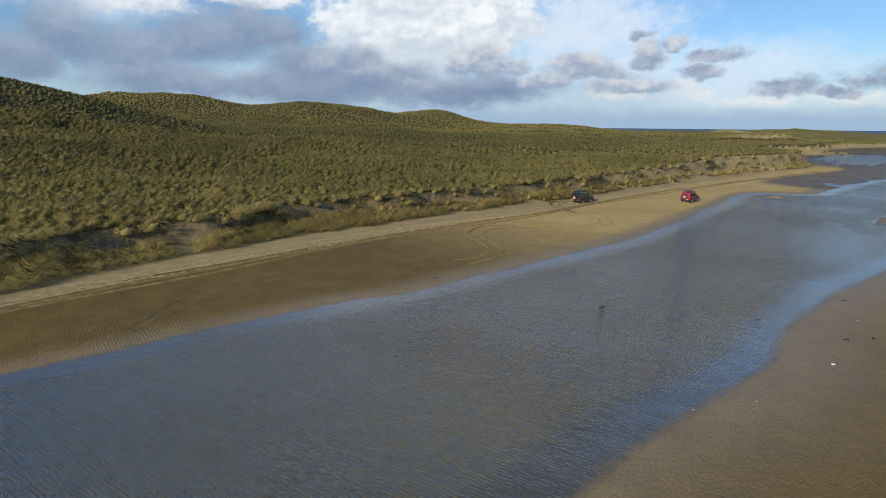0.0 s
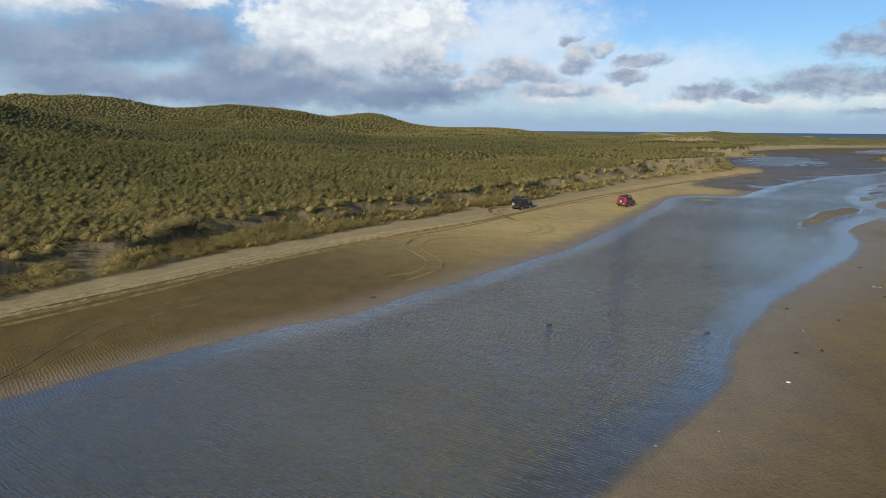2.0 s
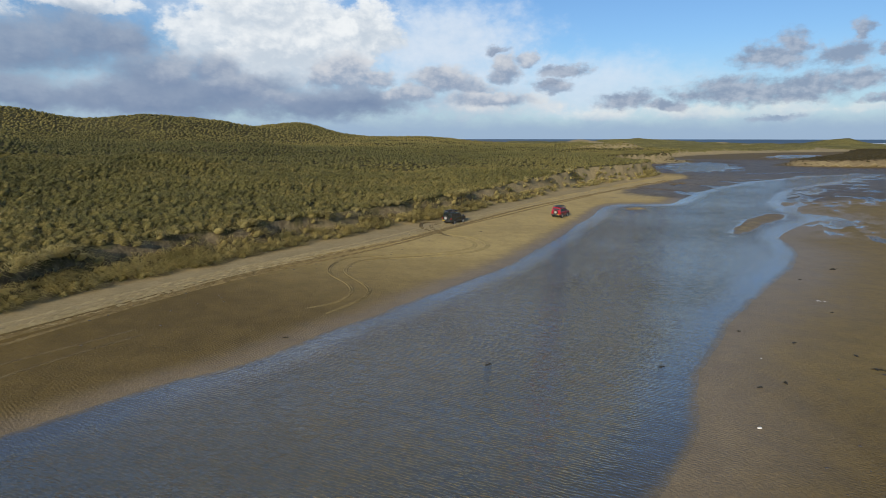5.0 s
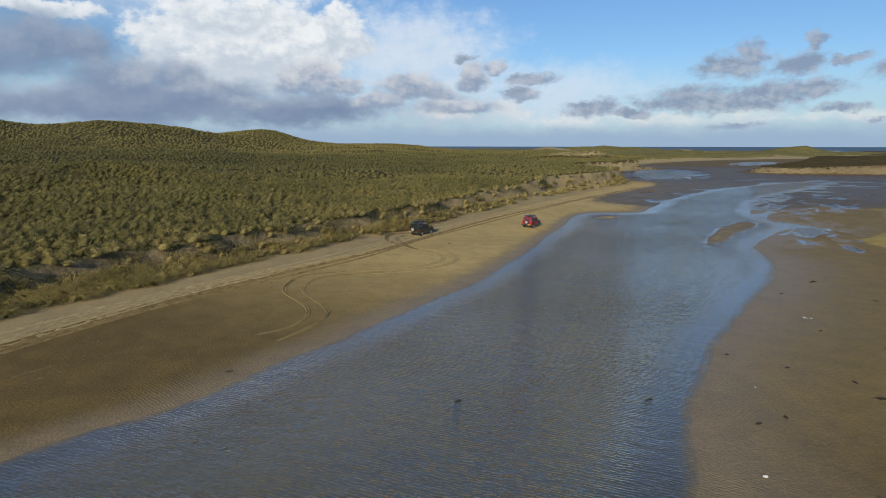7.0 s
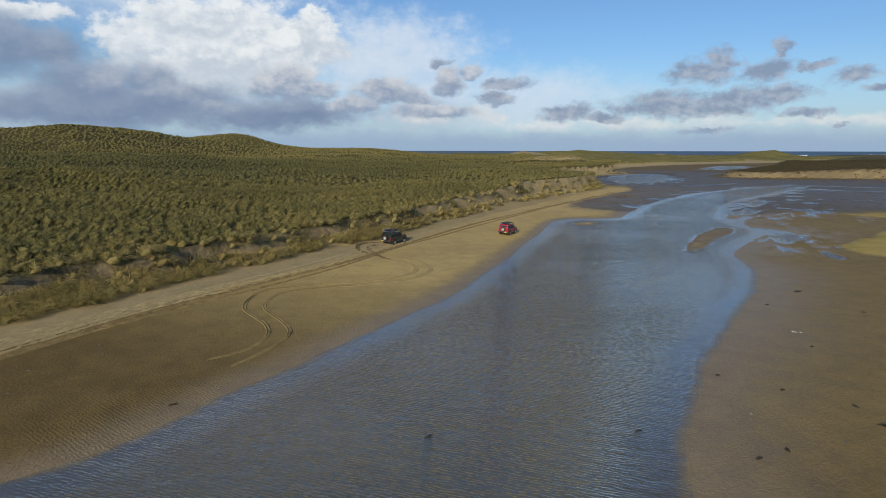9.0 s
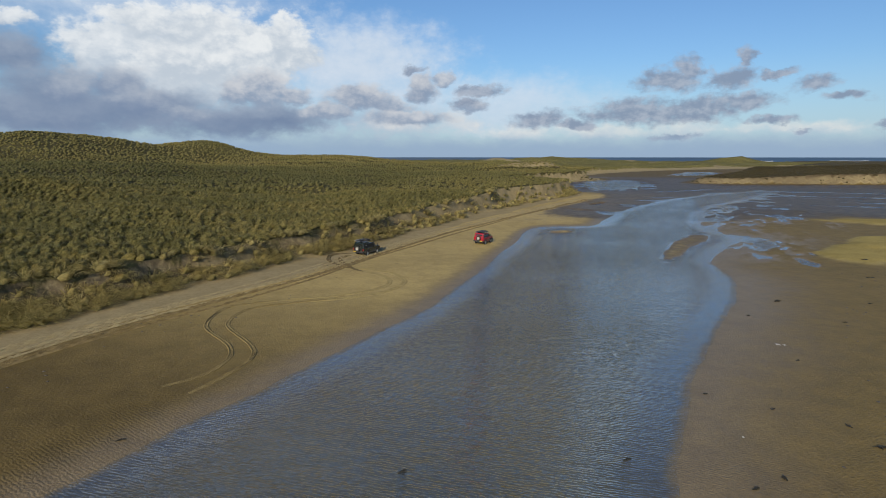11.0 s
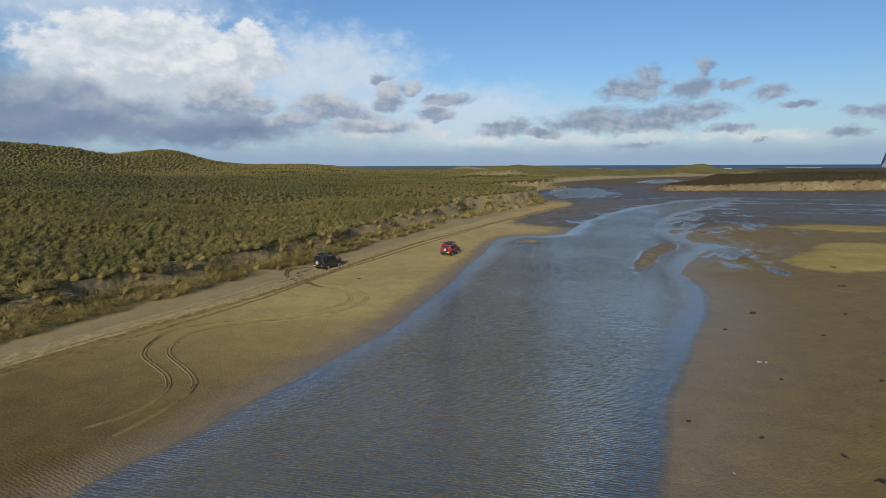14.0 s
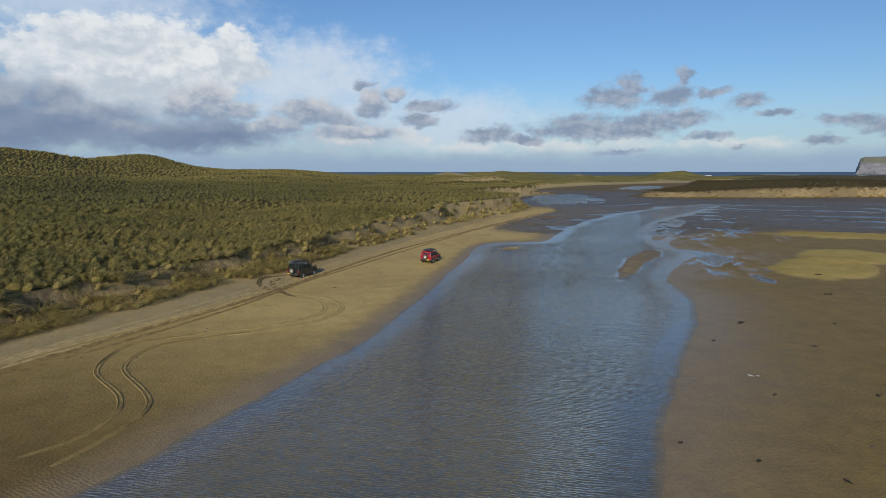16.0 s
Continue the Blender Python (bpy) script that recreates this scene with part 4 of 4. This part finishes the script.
    part("rear_bumper", box((0.20, 1.80, 0.20), (-2.29, 0, 0.60), 0.04), BLACK, car)
    part("rear_plate", box((0.02, 0.50, 0.12), (-2.405, 0.55 if doors == 5 else -0.5, 0.66)), YELLOW, car, "plain yellow number plate")
    part("chassis", box((3.9, 1.0, 0.20), (0, 0, 0.52), 0.03), BLACK, car)
    for axle in (FRONT_AXLE, REAR_AXLE):
        part("axle", rod((axle, -0.72, 0.39), (axle, 0.72, 0.39), 0.055), BLACK, car)
    bm = rod((2.34, -0.55, 0.55), (2.34, -0.55, 1.08), 0.03)
    rod((2.34, 0.55, 0.55), (2.34, 0.55, 1.08), 0.03, bm)
    rod((2.34, -0.78, 1.06), (2.34, 0.78, 1.06), 0.03, bm)
    rod((2.34, -0.78, 0.82), (2.34, 0.78, 0.82), 0.022, bm)
    part("bull_bar", bm, BLACK, car, "black tubular bull bar")
    for y in (-0.32, 0.32):
        lamp = part("spot_lamp", lathe([(0.0, -0.05), (0.07, -0.04), (0.105, 0.03), (0.105, 0.05), (0.0, 0.05)], 16), BLACK, car, "round black spot lamp", Matrix.Translation((2.33, y, 1.20)) @ Matrix.Rotation(radians(-90), 4, "Z"), True)
        part("lens", lathe([(0.0, 0.054), (0.095, 0.054), (0.095, 0.048)], 16), LAMP_CLEAR, lamp)
    for x, y, turn in ((FRONT_AXLE, 0.80, 0), (FRONT_AXLE, -0.80, 180), (REAR_AXLE, 0.80, 0), (REAR_AXLE, -0.80, 180)):
        wheel(car, "wheel", Matrix.Translation((x, y, 0.392)) @ Matrix.Rotation(radians(turn), 4, "Z"))
    wheel(car, "spare_wheel", Matrix.Translation((-2.34, 0.10 if doors == 5 else 0.0, 1.08)) @ Matrix.Rotation(radians(90), 4, "Z"))
    # snorkel on the right wing
    bm = rod((0.98, -0.90, 1.12), (0.80, -0.88, 1.20), 0.04)
    rod((0.80, -0.88, 1.20), (0.36, -0.80, 1.86), 0.035, bm)
    rod((0.36, -0.80, 1.84), (0.36, -0.80, 1.98), 0.055, bm)
    part("snorkel", bm, BLACK, car, "black air snorkel")
    if rack == "basket":
        carrier = part("roof_rack", box((0.03, 0.03, 0.03), (0, 0, 2.06)), BLACK, car, "black basket roof rack")
        for z in (2.06, 2.20):
            for s in (-1, 1):
                part("rail", rod((0.30, s * 0.70, z), (-2.02, s * 0.70, z), 0.02), BLACK, carrier)
            for x in (0.30, -2.02):
                part("rail", rod((x, -0.70, z), (x, 0.70, z), 0.02), BLACK, carrier)
        for k in range(8):
            part("slat", rod((0.25 - k * 0.32, -0.70, 2.06), (0.25 - k * 0.32, 0.70, 2.06), 0.015), BLACK, carrier)
        for k in range(5):
            for s in (-1, 1):
                part("post", rod((0.28 - k * 0.57, s * 0.70, 1.86), (0.28 - k * 0.57, s * 0.70, 2.20), 0.015), BLACK, carrier)
        part("awning_bag", rod((0.25, 0.78, 2.14), (-1.95, 0.78, 2.14), 0.085, sides=14), CANVAS, carrier, "pale rolled awning along the rack")
        part("cargo_box", box((0.75, 0.45, 0.20), (-0.45, -0.25, 2.17), 0.03), BLACK, carrier, "black storage box")
        part("cargo_bag", box((0.95, 0.50, 0.16), (-1.40, 0.20, 2.15), 0.06), RUBBER, carrier, "dark roped bag")
        ladder = part("ladder", rod((-2.26, -0.62, 0.75), (-2.12, -0.62, 2.10), 0.016), BLACK, car, "black rear ladder")
        part("ladder_rail", rod((-2.26, -0.34, 0.75), (-2.12, -0.34, 2.10), 0.016), BLACK, ladder)
        for k in range(5):
            t = 0.1 + k * 0.2
            part("rung", rod((-2.26 + 0.14 * t, -0.62, 0.75 + 1.35 * t), (-2.26 + 0.14 * t, -0.34, 0.75 + 1.35 * t), 0.012), BLACK, ladder)
        for s in (-1, 1):
            for k, w in enumerate((0.20, 0.30, 0.16)):
                part("side_decal", box((w, 0.006, 0.045), (-1.62 + k * 0.05, s * (width(1.48) + 0.008), 1.42 + k * 0.07)), WHITE, car, "white window decal")
    else:
        carrier = part("roof_rack", slab([(0.34, 2.03), (-2.02, 2.09), (-2.02, 2.13), (0.34, 2.07)], 0.72, bevel=0.01), BLACK, car, "flat black platform roof rack")
        for k in range(9):
            part("slat", box((0.16, 1.40, 0.025), (0.20 - k * 0.265, 0, 2.088 + 0.0067 * k)), BLACK, carrier)
        for k in range(4):
            for s in (-1, 1):
                part("foot", box((0.06, 0.05, 0.26), (0.1 - k * 0.65, s * 0.68, 1.93)), BLACK, carrier)
        part("light_bar", box((0.07, 1.10, 0.08), (0.36, 0, 2.12), 0.015), BLACK, carrier, "black light bar")
    car.matrix_basis = pose_at
    return car


def stand(x, y, heading):
    """A pose on the sand, leaning with the slope; heading in degrees from +x."""
    c, s = math.cos(radians(heading)), math.sin(radians(heading))
    ahead = Vector((c * 2.6, s * 2.6, ground_at(x + c * 1.3, y + s * 1.3) - ground_at(x - c * 1.3, y - s * 1.3)))
    side = Vector((-s * 1.6, c * 1.6, ground_at(x - s * 0.8, y + c * 0.8) - ground_at(x + s * 0.8, y - c * 0.8)))
    up = ahead.cross(side).normalized()
    ahead.normalize()
    m = Matrix((ahead, up.cross(ahead), up)).transposed().to_4x4()
    return Matrix.Translation((x, y, ground_at(x, y) - 0.03)) @ m


build_car("off_road_car", "dark green off-road car with loaded roof basket and rear spare wheel", PAINT_DARK, 5, "basket", stand(23.6, 104.0, 44))
build_car("off_road_car", "bright red off-road car with flat black roof rack and spare wheel", PAINT_RED, 3, "platform", stand(45.6, 111.8, 45))


# ---- tyre tracks pressed into the beach ----
def track_material(name, dark, pale):
    m, n = material(name)
    p = position(n)
    mid, fine = n.noise(p, 1.2, 4.0), n.noise(p, 14.0, 4.0)
    col = n.mix(n.ramp(mid, 0.3, 0.7), dark, pale)
    height = n.math("ADD", n.math("MULTIPLY", fine, 0.05), n.math("MULTIPLY", mid, 0.05))
    finish(n, Base_Color=col, Roughness=0.92, Normal=n.bump(height, 1.0, 1.0))
    return m


TRACK_SAND = track_material("churned_sand", (0.330, 0.242, 0.082), (0.430, 0.320, 0.112))
RUT_SAND = track_material("dry_churned_sand", (0.345, 0.270, 0.130), (0.455, 0.360, 0.182))
RUT_BROWN = track_material("brown_churned_sand", (0.190, 0.132, 0.048), (0.300, 0.218, 0.090))
DAMP_TRACK = track_material("damp_churned_sand", (0.215, 0.152, 0.048), (0.285, 0.205, 0.068))
FRESH_SAND = track_material("wet_churned_sand", (0.120, 0.084, 0.030), (0.190, 0.135, 0.050))


def track(points, label, width=0.34, depth=0.06, seed=1, times=3, sand=TRACK_SAND):
    """A rut with a berm on either side, following the ground along a smooth line; its ends run out level."""
    line = rounded(points, times)
    step = np.concatenate([[0], np.cumsum(np.hypot(*np.diff(line, axis=0).T))])
    s = np.arange(0, step[-1], 0.28)
    x, y = np.interp(s, step, line[:, 0]), np.interp(s, step, line[:, 1])
    dx, dy = np.gradient(x), np.gradient(y)
    size = np.hypot(dx, dy) + 1e-9
    nx, ny = -dy / size, dx / size
    rng = np.random.RandomState(seed)
    fade = np.minimum(1, np.minimum(s, s[-1] - s) / 3.0)
    profile = [(-1.5, 0.0), (-1.0, 0.9), (-0.65, 0.35), (0.0, 0.12), (0.65, 0.35), (1.0, 1.0), (1.5, 0.0)]
    bm = bmesh.new()
    rows = []
    for u, h in profile:
        w = width / 2 * u * (1 + 0.25 * (rng.rand(len(s)) - 0.5))
        px, py = x + nx * w, y + ny * w
        z = land(px, py)[0] + 0.012 * fade + h * depth * fade * (0.25 + 1.5 * rng.rand(len(s))) - (0.03 if u in (-1.5, 1.5) else 0.0)
        rows.append([bm.verts.new(p) for p in zip(px, py, z)])
    for a, b in zip(rows, rows[1:]):
        for i in range(len(s) - 1):
            bm.faces.new((a[i], a[i + 1], b[i + 1], b[i]))
    bmesh.ops.recalc_face_normals(bm, faces=bm.faces)
    ob = part("tyre_track", bm, sand, smooth_faces=True)
    return tagged(ob, label, "tyre track", "tyre tracks on the beach", "structure")


def beside(line, off):
    """The line shifted sideways by off metres."""
    p = np.array(line, float)
    d = np.gradient(p, axis=0)
    d /= np.hypot(d[:, 0], d[:, 1])[:, None] + 1e-9
    return p + np.stack([-d[:, 1], d[:, 0]], -1) * off


RUTS = [(-60, 0), (-44, 20), (-34.5, 36), (-30, 43), (-25, 49), (-19.5, 55.5), (-12, 65), (-4, 74), (4, 81), (14, 90), (22, 100), (31, 109.5), (46, 125.5), (68, 146), (101, 175.5), (118, 190)]
for k, (off, w, d) in enumerate(((0.0, 0.26, 0.10), (1.45, 0.24, 0.09), (0.55, 0.20, 0.07), (2.1, 0.22, 0.08), (-0.9, 0.20, 0.06), (3.0, 0.20, 0.05))):
    wander = np.array([math.sin(i * 1.7 + k) * 0.35 for i in range(len(RUTS))])
    line = beside(RUTS, off) + np.stack([wander * -0.7, wander * 0.7], -1)
    track(line, "long wheel rut of churned pale sand along the beach", w, d * 1.5, 20 + k, sand=RUT_BROWN if off <= 0.0 else RUT_SAND)
# the two wheel lines of the dark car, up to its turn under the dune
NEAR_WHEEL = [(0.3, 60.0), (2.0, 60.7), (3.5, 62.0), (4.6, 64.6), (4.6, 66.2), (4.3, 67.8), (2.8, 71.3), (2.5, 72.9), (2.9, 75.4), (4.1, 78.5), (6.2, 79.5), (11.3, 80.3), (15.4, 80.7), (19.4, 82.3), (21.6, 84.1), (22.6, 86.5), (22.5, 89.4), (21.2, 91.3), (19.7, 93.3)]
OFF_WHEEL = [(2.0, 58.4), (3.9, 60.4), (5.7, 62.9), (6.3, 64.9), (6.2, 66.2), (5.7, 68.2), (4.4, 71.6), (4.3, 73.6), (5.2, 76.1), (6.7, 78.0), (11.2, 79.0), (16.3, 79.5), (19.8, 80.9), (22.4, 82.8), (24.3, 85.6), (24.4, 89.1), (23.5, 91.1), (21.7, 93.1), (18.7, 94.8)]
for k, line in enumerate((NEAR_WHEEL, OFF_WHEEL)):
    track(line[:12], "curved tyre track swinging over damp sand", 0.30, 0.045, 40 + k, sand=DAMP_TRACK)
    track(line[10:], "pale tyre track looping over damp sand", 0.50, 0.040, 44 + k, sand=TRACK_SAND)
HOOKS = [
    [(20.8, 92.0), (19.7, 93.3), (19.2, 95.9), (18.8, 98.3), (19.0, 101.1), (20.6, 102.6), (22.3, 103.4)],
    [(20.2, 94.0), (18.7, 94.8), (17.5, 97.9), (17.3, 100.4), (18.0, 103.1), (19.5, 104.3), (21.7, 104.7)],
]
for k, line in enumerate(HOOKS):
    track(line, "fresh dark tyre track hooking round behind the dark car", 0.40, 0.11, 60 + k, sand=FRESH_SAND)
BENDS = [
    [(5.9, 67.6), (6.3, 66.2), (6.4, 64.9), (5.8, 62.9), (4.0, 60.4)],
    [(4.2, 78.6), (2.9, 75.5), (2.4, 72.9), (2.7, 71.3)],
    [(4.4, 67.6), (4.7, 66.2), (4.7, 64.6), (3.6, 62.0)],
]
for k, line in enumerate(BENDS):
    track(line, "thin dark line along the edge of a tyre track", 0.10, 0.05, 66 + k, sand=FRESH_SAND)
OLDER = [
    [(-26.3, 32.3), (-24.2, 34.1), (-22.0, 36.7), (-21.5, 40.4), (-21.3, 44.2), (-20.2, 48.1), (-17.5, 51.0), (-12.0, 56.0)],
    [(-23.8, 34.6), (-20.8, 37.8), (-20.1, 42.5), (-18.3, 46.9), (-15.5, 50.5), (-11.0, 55.0)],
]
for k, line in enumerate(OLDER):
    track(line, "older tyre track curving down the damp sand", 0.24, 0.035, 50 + k, sand=FRESH_SAND)


# ---- strand line: weed, shells, stones ----
WEED = plain("bladder_weed", (0.028, 0.024, 0.014), 0.45, vary=0.4, scale=20, bump=0.6)
SHELL = plain("bleached_shell", (0.70, 0.67, 0.60), 0.5)
STONE = plain("dark_stone", (0.07, 0.06, 0.05), 0.7, bump=0.5)


def weed_clump(length, seed):
    """Tangled fronds of wrack in a low heap."""
    rng = random.Random(seed)
    bm = bmesh.new()
    for k in range(14):
        a = rng.uniform(0, 2 * math.pi)
        p = Vector((rng.uniform(-0.5, 0.5) * length, rng.uniform(-0.18, 0.18) * length, 0.0))
        for i in range(4):
            q = p + Vector((math.cos(a), math.sin(a) * 0.6, rng.uniform(-0.05, 0.12))) * length * 0.16
            q.z = max(0.0, min(q.z, 0.09))
            rod(p + Vector((0, 0, 0.02)), q + Vector((0, 0, 0.02)), 0.022 + 0.012 * rng.random(), bm, 5)
            p, a = q, a + rng.uniform(-0.7, 0.7)
    return bm


def pebble(size, seed, flat=0.5):
    rng = random.Random(seed)
    bm = bmesh.new()
    bmesh.ops.create_icosphere(bm, subdivisions=2, radius=size / 2)
    for v in bm.verts:
        v.co *= 1 + 0.25 * (noise.noise(v.co / size * 3 + Vector((seed, 0, 0))))
        v.co.z *= flat
        v.co.x *= 1.4
    return bm


def shell(size):
    """An open scallop-like valve with ribs."""
    bm = bmesh.new()
    rings = []
    for i in range(5):
        r = size * (0.1 + 0.225 * i)
        rings.append([bm.verts.new((r * math.cos(radians(a)), r * math.sin(radians(a)), 0.03 + 0.25 * size * math.sin(i / 4 * 2.6) + 0.02 * size * (k % 2))) for k, a in enumerate(range(-70, 71, 10))])
    for a, b in zip(rings, rings[1:]):
        for k in range(len(a) - 1):
            bm.faces.new((a[k], a[k + 1], b[k + 1], b[k]))
    bmesh.ops.solidify(bm, geom=bm.faces[:], thickness=0.012)
    return bm


def lay(name, bm, mat, x, y, label, category, group, turn=0.0):
    z = max(ground_at(x, y), -0.02)
    ob = part(name, bm, mat, at=Matrix.Translation((x, y, z + 0.004)) @ Matrix.Rotation(radians(turn), 4, "Z"))
    return tagged(ob, label, category, group)


for k, (x, y, size, turn) in enumerate(((58.3, 64.3, 1.5, 10), (36.2, 38.6, 1.1, -30), (37.6, 37.6, 0.8, 40), (51, 61, 0.6, 0), (29, 38.2, 0.5, 60), (35, 44.2, 0.45, 20), (79, 69, 1.6, 15), (27, 38, 0.4, 0), (23.2, 42.3, 0.45, 15), (12.3, 45, 0.55, 40), (50, 47, 0.6, 10), (57, 56, 0.7, -15), (37, 41, 0.5, 70), (33, 47.5, 0.4, 0), (44, 50, 0.5, 30), (66, 60, 0.8, 0), (31, 111, 0.6, 20), (26, 96, 0.5, 0), (90, 77.5, 1.6, 20), (-1, 53, 0.5, 10))):
    lay("seaweed", weed_clump(size * 0.52, 100 + k), WEED, x, y, "dark tangled seaweed washed up on wet sand", "seaweed", "seaweed on the flats", turn)
for k, (x, y, size) in enumerate(((45.6, 53.2, 0.30), (46.1, 52.9, 0.20), (12.5, 27.5, 0.10), (16.2, 28.5, 0.09), (30.5, 42, 0.12))):
    lay("shell", shell(size), SHELL, x, y, "bleached white shell lying on wet sand", "shell", "shells on the flats", 40 * k)
rng = random.Random(12)
for k in range(60):
    a, b = rng.uniform(0, 1), rng.uniform(0, 1)
    x, y = 22 + 60 * a + 22 * b, 34 + 38 * a - 16 * b
    if ground_at(x, y) > 0.0:
        lay("pebble", pebble(rng.uniform(0.10, 0.26), k), STONE if rng.random() < 0.92 else SHELL, x, y, "small dark stone half sunk in wet sand", "stone", "stones on the flats", rng.uniform(0, 360))

bm = bmesh.new()
for k in range(420):
    a, b = rng.uniform(0, 1), rng.uniform(0, 1)
    x, y = 16 + 66 * a + 34 * b, 24 + 52 * a - 14 * b
    if k % 5 == 0:
        x, y = -14 + 50 * a - 6 * b, 52 + 58 * a + 4 * b
    z = ground_at(x, y)
    if z > 0.02:
        size = rng.uniform(0.07, 0.22)
        made = bmesh.ops.create_icosphere(bm, subdivisions=1, radius=size / 2)["verts"]
        for v in made:
            v.co = Vector((v.co.x * rng.uniform(0.8, 1.6) + x, v.co.y * rng.uniform(0.8, 1.3) + y, v.co.z * 0.6 + z))
tagged(part("strand_debris", bm, STONE), "scattered dark specks of weed and grit on the sand", "debris", kind="stuff")


# ---- distance: sea cliff and surf ----
def cliff_material():
    m, n = material("sea_cliff")
    p = position(n)
    z = n.add("ShaderNodeSeparateXYZ", {0: p}).outputs[2]
    bands = n.noise(n.vec("MULTIPLY", p, (0.01, 0.01, 0.12)), 1.0, 5.0)
    # the blue-grey of distant haze is mixed into the rock colour
    rock = n.mix(n.ramp(bands, 0.35, 0.65), (0.150, 0.160, 0.195), (0.215, 0.222, 0.255))
    up = n.add("ShaderNodeSeparateXYZ", {0: n.add("ShaderNodeNewGeometry").outputs["Normal"]}).outputs[2]
    col = n.mix(n.ramp(up, 0.45, 0.75), rock, (0.150, 0.155, 0.120))
    finish(n, Base_Color=col, Roughness=0.95, Normal=n.bump(n.noise(p, 0.08, 6.0), 1.0, 6.0))
    return m


def build_cliff():
    bm = bmesh.new()
    rows = []
    for i in range(90):
        t = i / 89
        row = []
        for j in range(12):
            u = j / 11
            height = 55 * smooth(np.array(t), -0.004, 0.014) * (1 + 0.15 * t)
            away = 70 * u**3 + 9 * noise.noise(Vector((t * 22, u * 3, 0))) + 5 * noise.noise(Vector((t * 60, u * 6, 4)))
            x, y = 2207 + 520 * t + away * 0.86, 1346 - 880 * t + away * 0.51
            z = -2 + float(height) * min(1.0, u * 1.35) * (1 + 0.05 * noise.noise(Vector((t * 30, u, 2)))) + (8 * u if u > 0.74 else 0)
            row.append(bm.verts.new((x, y, z)))
        far = row[-1].co
        row.append(bm.verts.new((far.x + 250, far.y + 145, far.z + 6)))
        row.append(bm.verts.new((far.x + 290, far.y + 168, -3)))
        rows.append(row)
    for a, b in zip(rows, rows[1:]):
        for k in range(len(a) - 1):
            bm.faces.new((a[k], b[k], b[k + 1], a[k + 1]))
    bm.faces.new([v for v in rows[0]])
    bmesh.ops.recalc_face_normals(bm, faces=bm.faces)
    tagged(part("sea_cliff", bm, cliff_material()), "flat-topped rock headland across the bay, coloured blue-grey with haze", "cliff", kind="structure")


build_cliff()

FOAM = plain("sea_foam", (0.80, 0.82, 0.84), 0.8, vary=0.06, scale=0.05)


def surf(azimuth, reach, length, width, seed):
    """A broken roller seen far out: a low ragged ridge of foam."""
    rng = random.Random(seed)
    bm = bmesh.new()
    n = 40
    rows = [[], [], []]
    for i in range(n):
        t = i / (n - 1)
        w = width * max(0.05, math.sin(math.pi * t)) * (0.4 + 0.9 * rng.random())
        drift = 8 * noise.noise(Vector((t * 4, seed, 0)))
        for r, (v, h) in enumerate(((-0.5, -0.05), (0.0, 1.2 * (0.5 + 0.5 * rng.random())), (0.5, -0.05))):
            rows[r].append(bm.verts.new(((t - 0.5) * length, v * w + drift, h)))
    for a, b in zip(rows, rows[1:]):
        for i in range(n - 1):
            bm.faces.new((a[i], a[i + 1], b[i + 1], b[i]))
    bmesh.ops.recalc_face_normals(bm, faces=bm.faces)
    a = radians(azimuth)
    ob = part("surf", bm, FOAM, at=Matrix.Translation((reach * math.sin(a), reach * math.cos(a), 0.1)) @ Matrix.Rotation(-a, 4, "Z"))
    tagged(ob, "white line of breaking surf on the far shore", "surf", "lines of surf", "stuff")


for k, (a, r, l, w) in enumerate(((46.5, 1900, 60, 14), (47.4, 1820, 50, 12), (55.5, 1850, 130, 14), (57.5, 1900, 200, 12), (59.5, 1800, 120, 14), (61, 1950, 160, 16), (53.5, 2050, 90, 10))):
    surf(a, r, l, w, k)
